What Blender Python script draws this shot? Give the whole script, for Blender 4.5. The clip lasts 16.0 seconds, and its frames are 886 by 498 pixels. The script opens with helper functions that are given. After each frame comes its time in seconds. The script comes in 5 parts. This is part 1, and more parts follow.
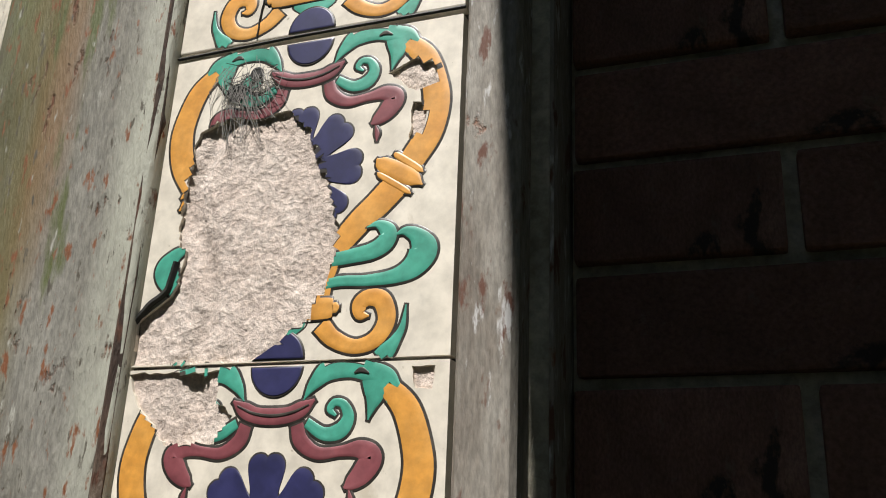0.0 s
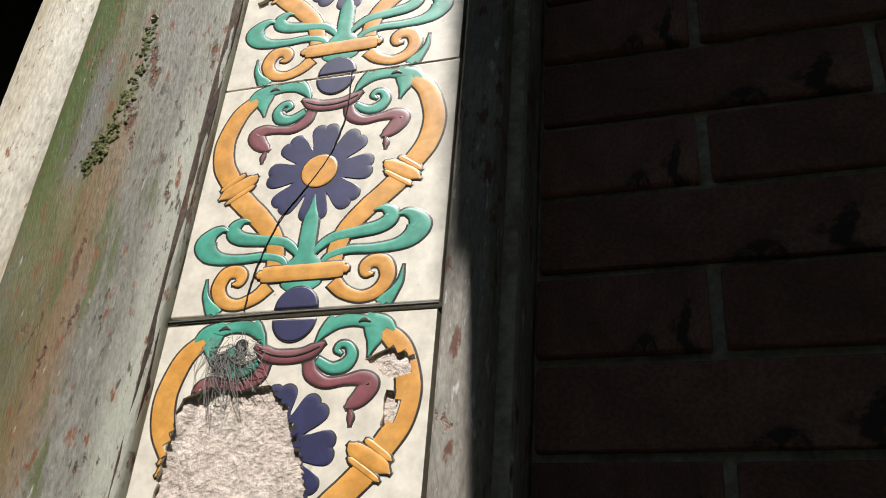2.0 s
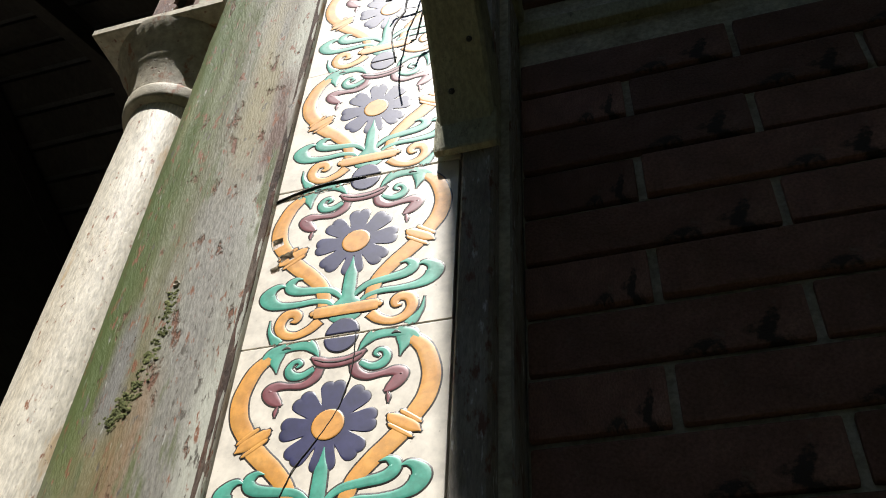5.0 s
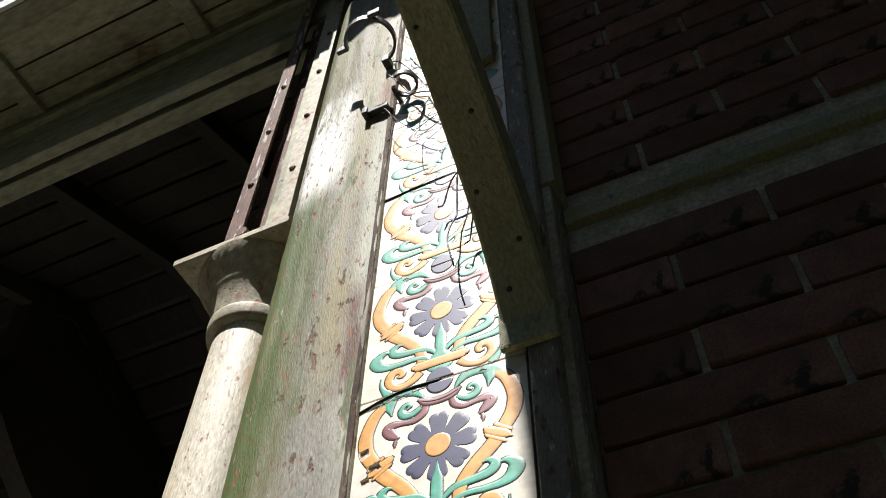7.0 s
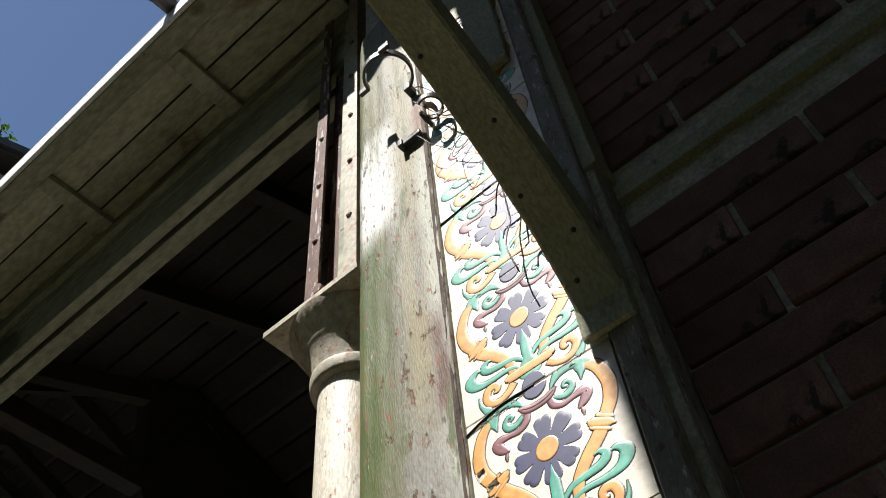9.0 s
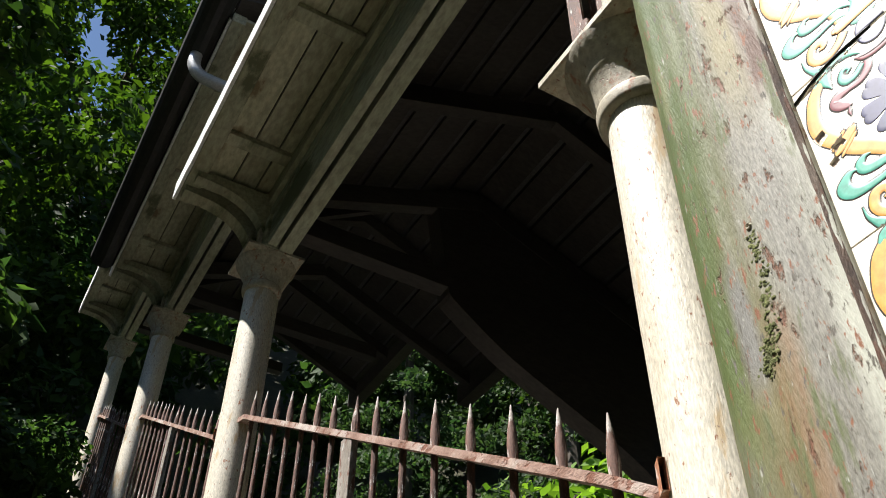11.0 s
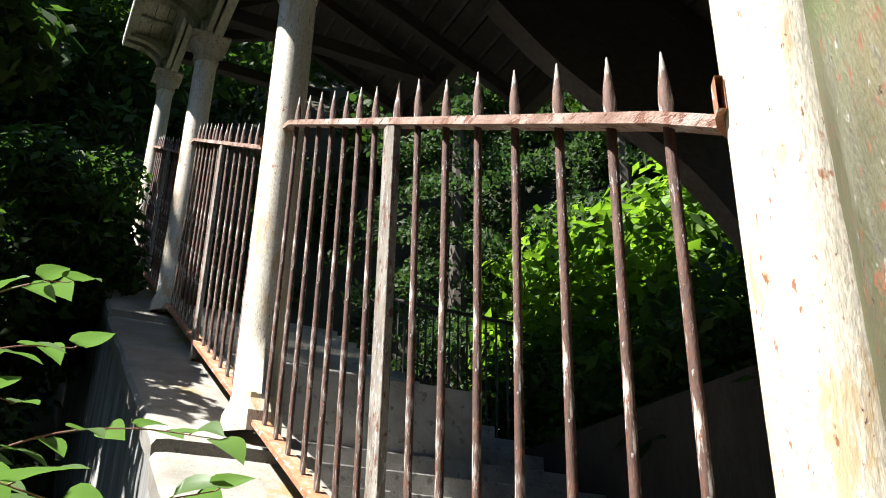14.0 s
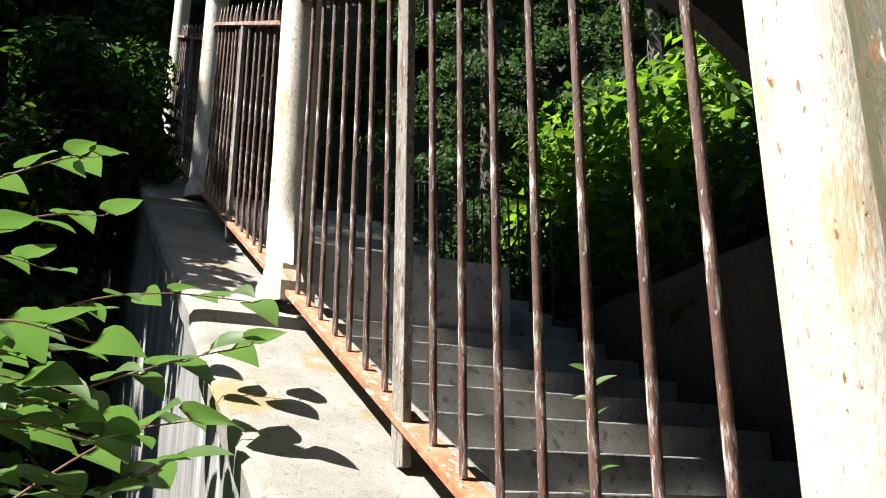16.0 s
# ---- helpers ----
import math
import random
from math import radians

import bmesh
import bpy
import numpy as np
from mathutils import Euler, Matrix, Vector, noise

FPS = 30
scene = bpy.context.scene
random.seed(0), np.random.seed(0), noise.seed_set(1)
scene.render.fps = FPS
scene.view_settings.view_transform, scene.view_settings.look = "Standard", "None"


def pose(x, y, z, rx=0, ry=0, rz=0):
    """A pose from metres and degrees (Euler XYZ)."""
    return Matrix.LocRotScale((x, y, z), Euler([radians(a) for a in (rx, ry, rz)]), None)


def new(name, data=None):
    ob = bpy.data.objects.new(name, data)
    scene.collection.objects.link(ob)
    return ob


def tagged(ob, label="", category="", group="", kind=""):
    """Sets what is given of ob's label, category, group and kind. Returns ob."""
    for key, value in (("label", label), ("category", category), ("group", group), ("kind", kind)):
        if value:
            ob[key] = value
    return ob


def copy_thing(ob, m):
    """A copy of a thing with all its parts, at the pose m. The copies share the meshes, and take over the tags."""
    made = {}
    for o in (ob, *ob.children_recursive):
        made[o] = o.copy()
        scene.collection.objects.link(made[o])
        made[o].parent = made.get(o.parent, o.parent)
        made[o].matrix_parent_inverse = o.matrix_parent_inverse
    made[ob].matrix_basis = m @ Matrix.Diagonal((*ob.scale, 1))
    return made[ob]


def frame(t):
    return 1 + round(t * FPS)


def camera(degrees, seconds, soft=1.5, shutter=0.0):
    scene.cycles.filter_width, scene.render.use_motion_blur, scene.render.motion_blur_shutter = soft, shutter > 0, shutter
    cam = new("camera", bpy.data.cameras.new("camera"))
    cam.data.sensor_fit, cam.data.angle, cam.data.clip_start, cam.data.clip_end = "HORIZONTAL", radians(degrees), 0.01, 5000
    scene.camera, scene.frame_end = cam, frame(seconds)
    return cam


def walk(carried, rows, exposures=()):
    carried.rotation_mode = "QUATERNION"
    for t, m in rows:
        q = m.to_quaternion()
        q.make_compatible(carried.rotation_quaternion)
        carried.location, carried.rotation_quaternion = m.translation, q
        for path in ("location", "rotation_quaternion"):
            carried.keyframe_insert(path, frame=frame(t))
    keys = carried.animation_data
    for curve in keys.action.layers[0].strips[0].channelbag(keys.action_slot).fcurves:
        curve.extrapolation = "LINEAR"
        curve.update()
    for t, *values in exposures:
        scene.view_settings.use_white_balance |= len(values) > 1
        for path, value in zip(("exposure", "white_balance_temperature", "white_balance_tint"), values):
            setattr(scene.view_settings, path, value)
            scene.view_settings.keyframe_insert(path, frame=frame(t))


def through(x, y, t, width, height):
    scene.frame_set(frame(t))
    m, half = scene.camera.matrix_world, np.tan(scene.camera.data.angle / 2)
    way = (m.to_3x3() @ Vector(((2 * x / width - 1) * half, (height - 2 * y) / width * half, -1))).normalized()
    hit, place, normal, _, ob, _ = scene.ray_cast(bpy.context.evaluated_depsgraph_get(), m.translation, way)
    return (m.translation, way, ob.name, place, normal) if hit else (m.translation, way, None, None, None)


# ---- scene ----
# ---------------------------------------------------------------- camera
cam = camera(52.27, 16.0, soft=1.0)
PATH = [
    (0.0, 0.351, -0.414, 1.598, 109.25, -2.39, 20.22),
    (0.5, 0.359, -0.421, 1.616, 110.85, -1.40, 20.45),
    (1.0, 0.367, -0.434, 1.629, 113.63, -2.76, 20.04),
    (1.5, 0.364, -0.453, 1.643, 116.69, -4.44, 18.28),
    (2.0, 0.367, -0.479, 1.650, 119.60, -4.30, 16.96),
    (2.5, 0.369, -0.493, 1.653, 121.75, -4.32, 16.16),
    (3.0, 0.376, -0.510, 1.654, 124.35, -3.76, 15.53),
    (3.5, 0.386, -0.534, 1.653, 126.47, -2.77, 15.36),
    (6.0, 0.380, -0.577, 1.620, 138.21, -1.97, 20.35),
    (6.5, 0.395, -0.602, 1.621, 140.66, -1.69, 23.20),
    (7.0, 0.409, -0.619, 1.620, 142.76, -0.88, 25.37),
    (7.5, 0.422, -0.640, 1.617, 144.55, -0.13, 27.27),
    (8.0, 0.440, -0.643, 1.611, 146.42, 0.64, 30.93),
    (8.5, 0.446, -0.624, 1.609, 144.43, 1.99, 35.00),
    (9.0, 0.442, -0.625, 1.614, 143.51, 4.26, 40.79),
    (9.5, 0.425, -0.618, 1.613, 142.00, 3.78, 48.61),
    (10.0, 0.393, -0.606, 1.603, 138.85, 2.18, 54.81),
    (12.5, 0.242, -0.526, 1.578, 123.04, -0.94, 63.03),
    (13.0, 0.227, -0.515, 1.562, 120.35, -0.62, 63.20),
    (13.5, 0.220, -0.510, 1.546, 117.77, -0.30, 63.65),
    (14.0, 0.214, -0.495, 1.532, 115.28, -0.99, 63.47),
    (14.5, 0.204, -0.477, 1.520, 113.48, -0.24, 64.23),
    (15.0, 0.198, -0.459, 1.508, 111.38, 0.33, 65.22),
    (15.5, 0.201, -0.455, 1.493, 109.28, -0.04, 66.00),
    (16.0, 0.212, -0.461, 1.468, 108.24, 0.04, 66.30),
]
walk(cam, [(t, pose(x, y, z, rx, ry, rz)) for t, x, y, z, rx, ry, rz in PATH],
     [(0.0, 0.46), (3.5, 0.61), (6.0, 0.66), (8.0, 0.90), (10.0, 0.88), (12.5, 2.02), (16.0, 1.77)])
# ---------------------------------------------------------------- light
LIGHT = Vector((0.045, 0.50, -0.862)).normalized()          # the way the sunlight travels
world = bpy.data.worlds.new("sky")
scene.world = world
world.use_nodes = True
wn = world.node_tree.nodes
sky = wn.new("ShaderNodeTexSky")
sky.sky_type, sky.sun_disc = "NISHITA", False
sky.dust_density, sky.ozone_density = 0.3, 3.0
sky.sun_elevation = math.asin(-LIGHT.z)
sky.sun_rotation = math.atan2(-LIGHT.x, -LIGHT.y)
wn["Background"].inputs["Strength"].default_value = 0.064
world.node_tree.links.new(sky.outputs[0], wn["Background"].inputs["Color"])
sun = new("sun", bpy.data.lights.new("sun", "SUN"))
sun.data.energy, sun.data.angle, sun.data.color = 5.2, radians(0.5), (1.0, 0.965, 0.925)
sun.matrix_world = Matrix.Translation((0, -6, 12)) @ LIGHT.to_track_quat("-Z", "Y").to_matrix().to_4x4()

# ---------------------------------------------------------------- materials


def ramp(nodes, stops):
    r = nodes.new("ShaderNodeValToRGB")
    while len(r.color_ramp.elements) < len(stops):
        r.color_ramp.elements.new(0.5)
    for e, (p, c) in zip(r.color_ramp.elements, stops):
        e.position, e.color = p, (*c, 1) if len(c) == 3 else c
    return r


def surface(name, cols, scale=5.0, stretch=(1, 1, 1), rough=0.7, rough2=None, bump=0.25, fine=90.0, spots=(), metal=0.0, coat=0.0, band=None, vary=0.0, depth=0.004):
    """A weathered surface: a large noise over cols, fine grain, spots of (colour, scale, cover, stretch), bands of (axis, low, high, colour)."""
    m = bpy.data.materials.new(name)
    m.use_nodes = True
    n, l = m.node_tree.nodes, m.node_tree.links
    b = n["Principled BSDF"]
    tc = n.new("ShaderNodeTexCoord")

    def noise_at(sc, st, detail=6.0, seed=0.0):
        mp = n.new("ShaderNodeMapping")
        mp.inputs["Scale"].default_value = st
        mp.inputs["Location"].default_value = (seed, seed * 1.7, seed * 0.6)
        l.new(tc.outputs["Object"], mp.inputs["Vector"])
        t = n.new("ShaderNodeTexNoise")
        t.inputs["Scale"].default_value, t.inputs["Detail"].default_value = sc, detail
        t.inputs["Roughness"].default_value = 0.62
        l.new(mp.outputs[0], t.inputs["Vector"])
        return t

    def mix(a, c, fac):
        x = n.new("ShaderNodeMix")
        x.data_type = "RGBA"
        l.new(fac, x.inputs["Factor"])
        l.new(a, x.inputs["A"])
        if isinstance(c, tuple):
            x.inputs["B"].default_value = (*c, 1)
        else:
            l.new(c, x.inputs["B"])
        return x.outputs["Result"]

    big = noise_at(scale, stretch)
    r = ramp(n, [(0.28 + 0.44 * i / max(1, len(cols) - 1), c) for i, c in enumerate(cols)])
    l.new(big.outputs["Fac"], r.inputs["Fac"])
    colour = r.outputs["Color"]
    grain = noise_at(fine, stretch, 8.0, 3.1)
    lo = 0.80 if bump <= 0.1 else 0.62
    gr = ramp(n, [(0.37, (lo, lo, lo)), (0.63, (1.14, 1.14, 1.14))])
    l.new(grain.outputs["Fac"], gr.inputs["Fac"])
    mul = n.new("ShaderNodeMix")
    mul.data_type, mul.blend_type = "RGBA", "MULTIPLY"
    mul.inputs["Factor"].default_value = 0.8
    l.new(colour, mul.inputs["A"])
    l.new(gr.outputs["Color"], mul.inputs["B"])
    colour = mul.outputs["Result"]
    if band:
        for axis, lo, hi, col, strength, *zone in band:
            sep = n.new("ShaderNodeSeparateXYZ")
            l.new(tc.outputs["Object"], sep.inputs[0])
            mid, half = (lo + hi) / 2, (hi - lo) / 2
            d = n.new("ShaderNodeMath")
            d.operation = "SUBTRACT"
            l.new(sep.outputs["XYZ".index(axis)], d.inputs[0])
            d.inputs[1].default_value = mid
            a = n.new("ShaderNodeMath")
            a.operation = "ABSOLUTE"
            l.new(d.outputs[0], a.inputs[0])
            mr = n.new("ShaderNodeMapRange")
            mr.inputs["From Min"].default_value, mr.inputs["From Max"].default_value = half * 0.35, half
            mr.inputs["To Min"].default_value, mr.inputs["To Max"].default_value = strength, 0.0
            l.new(a.outputs[0], mr.inputs["Value"])
            bn = noise_at(26.0, (1, 1, 0.14), 9.0, 5 + lo * 10)
            br = ramp(n, [(0.32, (0.12, 0.12, 0.12)), (0.5, (1, 1, 1))])
            l.new(bn.outputs["Fac"], br.inputs["Fac"])
            f = n.new("ShaderNodeMath")
            f.operation = "MULTIPLY"
            l.new(mr.outputs[0], f.inputs[0])
            l.new(br.outputs["Color"], f.inputs[1])
            fac = f.outputs[0]
            if zone:
                for z_off, z_full in zone:
                    zr = n.new("ShaderNodeMapRange")
                    zr.interpolation_type = "SMOOTHSTEP"
                    zr.inputs["From Min"].default_value, zr.inputs["From Max"].default_value = min(z_off, z_full), max(z_off, z_full)
                    zr.inputs["To Min"].default_value, zr.inputs["To Max"].default_value = (0.0, 1.0) if z_full > z_off else (1.0, 0.0)
                    l.new(sep.outputs[2], zr.inputs["Value"])
                    zm = n.new("ShaderNodeMath")
                    zm.operation = "MULTIPLY"
                    l.new(fac, zm.inputs[0])
                    l.new(zr.outputs[0], zm.inputs[1])
                    fac = zm.outputs[0]
            colour = mix(colour, col, fac)
    height = None
    for i, (col, sc, cover, st) in enumerate(spots):
        s = noise_at(sc, st, 7.0, 11.3 * (i + 1))
        sr = ramp(n, [(1 - cover, (0, 0, 0)), (min(1.0, 1 - cover + 0.06), (1, 1, 1))])
        l.new(s.outputs["Fac"], sr.inputs["Fac"])
        colour = mix(colour, col, sr.outputs["Color"])
        height = sr.outputs["Color"]
    if vary:
        oi = n.new("ShaderNodeObjectInfo")
        vr = ramp(n, [(0.0, (1 - vary,) * 3), (1.0, (1 + vary,) * 3)])
        l.new(oi.outputs["Random"], vr.inputs["Fac"])
        mv = n.new("ShaderNodeMix")
        mv.data_type, mv.blend_type = "RGBA", "MULTIPLY"
        mv.inputs["Factor"].default_value = 1.0
        l.new(colour, mv.inputs["A"])
        l.new(vr.outputs["Color"], mv.inputs["B"])
        colour = mv.outputs["Result"]
    l.new(colour, b.inputs["Base Color"])
    if rough2 is not None:
        rr = ramp(n, [(0.3, (rough,) * 3), (0.7, (rough2,) * 3)])
        l.new(big.outputs["Fac"], rr.inputs["Fac"])
        l.new(rr.outputs["Color"], b.inputs["Roughness"])
    else:
        b.inputs["Roughness"].default_value = rough
    b.inputs["Metallic"].default_value = metal
    b.inputs["Coat Weight"].default_value, b.inputs["Coat Roughness"].default_value = coat, 0.06
    if bump:
        add = n.new("ShaderNodeMath")
        add.operation = "ADD"
        l.new(grain.outputs["Fac"], add.inputs[0])
        l.new(big.outputs["Fac"], add.inputs[1])
        out = add.outputs[0]
        if height is not None:
            sub = n.new("ShaderNodeMath")
            sub.operation = "SUBTRACT"
            l.new(out, sub.inputs[0])
            l.new(height, sub.inputs[1])
            out = sub.outputs[0]
        bp = n.new("ShaderNodeBump")
        bp.inputs["Strength"].default_value, bp.inputs["Distance"].default_value = bump, depth
        l.new(out, bp.inputs["Height"])
        l.new(bp.outputs[0], b.inputs["Normal"])
    return m


M = dict(
    pilaster=surface("pilaster_paint", [(0.155, 0.145, 0.11), (0.215, 0.205, 0.172), (0.285, 0.275, 0.24)], 14, (1, 1, 0.25), 0.68, bump=0.8, fine=380, depth=0.002,
                     band=[("X", -0.32, -0.050, (0.135, 0.14, 0.045), 1.0, (1.75, 2.05)), ("X", -0.215, -0.085, (0.062, 0.092, 0.013), 1.0, (1.9, 2.1), (3.15, 2.75)),
                           ("X", -0.145, -0.068, (0.145, 0.12, 0.045), 0.9, (2.35, 1.95)), ("X", -0.108, -0.056, (0.20, 0.105, 0.04), 0.65, (2.12, 2.04), (1.70, 1.86)),
                           ("X", -0.26, -0.085, (0.075, 0.072, 0.028), 0.95, (2.02, 1.88)), ("X", -0.135, -0.098, (0.17, 0.165, 0.16), 0.8, (2.0, 2.06), (2.2, 2.12)),
                           ("X", -0.205, -0.045, (0.72, 0.72, 0.69), 1.0, (2.74, 2.84), (3.14, 3.06)),
                           ("X", -0.075, -0.012, (0.26, 0.22, 0.095), 0.7, (2.25, 2.45)), ("X", -0.032, 0.02, (0.46, 0.465, 0.385), 0.75),
                           ("X", -0.036, 0.012, (0.10, 0.045, 0.025), 0.95, (2.29, 2.36), (2.55, 2.46)), ("X", -0.030, 0.012, (0.19, 0.085, 0.04), 0.9, (2.93, 2.98), (3.12, 3.06))],
                     spots=[((0.09, 0.105, 0.035), 26, 0.43, (1, 1, 0.16)), ((0.35, 0.345, 0.30), 170, 0.355, (1, 1, 0.22)), ((0.085, 0.075, 0.055), 150, 0.40, (1, 1, 0.3)),
                            ((0.19, 0.07, 0.028), 130, 0.41, (1, 1, 0.33)), ((0.15, 0.058, 0.024), 66, 0.378, (1, 1, 0.33))]),
    edge=surface("rusted_edge_strip", [(0.03, 0.018, 0.012), (0.075, 0.042, 0.026), (0.17, 0.13, 0.095)], 60, (1, 1, 0.3), 0.8, bump=0.7, fine=400,
                 spots=[((0.09, 0.036, 0.018), 70, 0.46, (1, 1, 0.35)), ((0.40, 0.40, 0.33), 110, 0.37, (1, 1, 0.4))]),
    # stone colour taken near black to carry the shade behind the fence
    dark=surface("stained_stone_shade_tone", [(0.018, 0.017, 0.015), (0.03, 0.028, 0.025), (0.05, 0.047, 0.042)], 3, (1, 1, 0.4), 0.9, bump=0.5, fine=40),
    rust=surface("rusted_iron", [(0.06, 0.03, 0.022), (0.12, 0.06, 0.042), (0.20, 0.11, 0.08)], 60, (1, 1, 0.3), 0.75, bump=0.7, fine=400, depth=0.002,
                 spots=[((0.46, 0.42, 0.38), 90, 0.45, (1, 1, 0.15)), ((0.19, 0.07, 0.035), 120, 0.42, (1, 1, 0.4)), ((0.55, 0.52, 0.48), 160, 0.38, (1, 1, 0.3))]),
    flaked=surface("flaking_pale_paint_on_rust", [(0.16, 0.07, 0.04), (0.34, 0.22, 0.17), (0.52, 0.47, 0.42)], 20, (0.5, 1, 1), 0.75, bump=0.6, fine=350,
                   spots=[((0.17, 0.065, 0.035), 70, 0.46, (0.5, 1, 1))]),
    sill_rust=surface("orange_rusted_iron", [(0.30, 0.10, 0.04), (0.42, 0.17, 0.08), (0.5, 0.27, 0.17)], 18, (1, 1, 1), 0.8, bump=0.6, fine=300,
                      spots=[((0.52, 0.47, 0.42), 60, 0.43, (0.5, 1, 1)), ((0.16, 0.06, 0.03), 80, 0.40, (1, 1, 1))]),
    column=surface("white_column_paint", [(0.55, 0.485, 0.37), (0.65, 0.60, 0.49), (0.72, 0.685, 0.59)], 9, (1, 1, 0.25), 0.5, bump=0.5, fine=300, depth=0.002,
                   spots=[((0.50, 0.38, 0.23), 24, 0.44, (1, 1, 0.25)), ((0.24, 0.10, 0.045), 110, 0.38, (1, 1, 0.4)), ((0.34, 0.14, 0.065), 34, 0.345, (1, 1, 0.5)), ((0.12, 0.06, 0.035), 200, 0.345, (1, 1, 0.5))]),
    capital=surface("cream_capital_paint", [(0.30, 0.26, 0.18), (0.41, 0.37, 0.28), (0.50, 0.46, 0.37)], 6, (1, 1, 1), 0.6, bump=0.3, fine=70,
                    spots=[((0.27, 0.13, 0.07), 30, 0.42, (1, 1, 0.6)), ((0.16, 0.07, 0.04), 90, 0.37, (1, 1, 1))]),
    wood=surface("pale_green_painted_wood", [(0.24, 0.24, 0.155), (0.36, 0.36, 0.25), (0.46, 0.455, 0.345)], 5, (0.35, 1, 1), 0.65, bump=0.45, fine=60,
                 spots=[((0.10, 0.11, 0.055), 4, 0.42, (0.5, 1, 1)), ((0.13, 0.075, 0.04), 11, 0.38, (0.3, 1, 1)), ((0.05, 0.035, 0.025), 40, 0.31, (0.6, 1, 1))]),
    board=surface("painted_soffit_boards", [(0.26, 0.252, 0.16), (0.37, 0.36, 0.245), (0.46, 0.445, 0.33)], 3, (0.4, 1, 1), 0.65, bump=0.35, fine=55,
                  spots=[((0.15, 0.11, 0.055), 4.0, 0.44, (0.5, 1, 1)), ((0.07, 0.055, 0.035), 9, 0.33, (0.4, 1, 1))], vary=0.15),
    # roof timber coloured near black: the shade under the roof is in it
    dark_wood=surface("roof_timber_shade_tone", [(0.028, 0.024, 0.02), (0.044, 0.038, 0.032), (0.064, 0.055, 0.047)], 3, (1, 0.3, 1), 0.85, bump=0.3, fine=60),
    bracket=surface("olive_painted_timber", [(0.21, 0.205, 0.118), (0.31, 0.30, 0.185), (0.39, 0.375, 0.25)], 5, (1, 0.5, 0.5), 0.65, bump=0.5, fine=250,
                    spots=[((0.06, 0.055, 0.035), 30, 0.38, (1, 1, 0.5)), ((0.26, 0.25, 0.18), 60, 0.38, (1, 0.5, 0.5))]),
    post=surface("grey_post_paint", [(0.14, 0.11, 0.085), (0.24, 0.215, 0.18), (0.34, 0.32, 0.28)], 40, (1, 1, 0.25), 0.7, bump=0.6, fine=420, depth=0.0016,
                 spots=[((0.12, 0.05, 0.03), 70, 0.43, (1, 1, 0.4)), ((0.50, 0.49, 0.48), 130, 0.40, (1, 1, 0.25)), ((0.22, 0.085, 0.04), 40, 0.36, (1, 1, 0.6))]),
    brick=surface("dark_red_brick", [(0.13, 0.07, 0.054), (0.21, 0.107, 0.084), (0.29, 0.162, 0.128)], 16, (1, 1, 1), 0.9, bump=0.6, fine=330, vary=0.3,
                  spots=[((0.035, 0.026, 0.024), 22, 0.42, (1, 1, 1)), ((0.20, 0.13, 0.10), 60, 0.36, (1, 1, 1))]),
    mortar=surface("olive_grey_mortar", [(0.27, 0.25, 0.19), (0.45, 0.42, 0.33), (0.58, 0.55, 0.45)], 30, (1, 1, 1), 0.95, bump=0.5, fine=150),
    concrete=surface("weathered_concrete", [(0.17, 0.16, 0.13), (0.24, 0.225, 0.195), (0.30, 0.285, 0.25)], 6, (1, 1, 1), 0.9, bump=0.6, fine=320, depth=0.002,
                     spots=[((0.20, 0.16, 0.075), 4, 0.42, (1, 1, 1)), ((0.13, 0.12, 0.10), 60, 0.41, (1, 1, 1)), ((0.38, 0.37, 0.34), 130, 0.37, (1, 1, 1))]),
    step=surface("pale_worn_concrete", [(0.24, 0.235, 0.21), (0.34, 0.33, 0.305), (0.43, 0.42, 0.395)], 7, (1, 1, 1), 0.9, bump=0.5, fine=200,
                 spots=[((0.18, 0.17, 0.145), 18, 0.42, (1, 1, 1))]),
    streaked=surface("streaked_wall_plaster", [(0.10, 0.10, 0.095), (0.24, 0.24, 0.23), (0.5, 0.5, 0.48)], 9, (1, 1, 0.12), 0.9, bump=0.4, fine=70),
    # soil held very dark: shade and weak bounce are put into its colour
    soil=surface("leaf_litter_shade_tone", [(0.02, 0.022, 0.012), (0.04, 0.042, 0.02), (0.065, 0.06, 0.03)], 2.5, (1, 1, 1), 0.95, bump=0.6, fine=30),
    white=surface("white_metal_edge", [(0.68, 0.68, 0.66), (0.78, 0.78, 0.76), (0.84, 0.84, 0.82)], 4, (1, 1, 1), 0.45, bump=0.1),
    slate=surface("dark_roof_covering", [(0.035, 0.033, 0.032), (0.06, 0.058, 0.055), (0.09, 0.085, 0.08)], 6, (1, 1, 1), 0.7, bump=0.4),
    black=surface("black_iron", [(0.011, 0.011, 0.011), (0.02, 0.019, 0.017), (0.04, 0.034, 0.03)], 30, (1, 1, 1), 0.5, bump=0.2),
    zinc=surface("grey_zinc_pipe", [(0.34, 0.35, 0.36), (0.45, 0.46, 0.47), (0.55, 0.55, 0.55)], 8, (1, 1, 1), 0.4, bump=0.1, metal=0.3),
    cream=surface("cream_tile_glaze", [(0.64, 0.585, 0.485), (0.70, 0.645, 0.545), (0.75, 0.70, 0.60)], 9, (1, 1, 1), 0.45, bump=0.05, fine=60, depth=0.0012,
                  spots=[((0.40, 0.35, 0.27), 190, 0.335, (1, 1, 1)), ((0.55, 0.49, 0.39), 30, 0.36, (1, 1, 0.5))]),
    yellow=surface("ochre_yellow_glaze", [(0.56, 0.24, 0.035), (0.66, 0.31, 0.055), (0.72, 0.37, 0.09)], 30, (1, 1, 1), 0.45, bump=0.05, fine=110, depth=0.001),
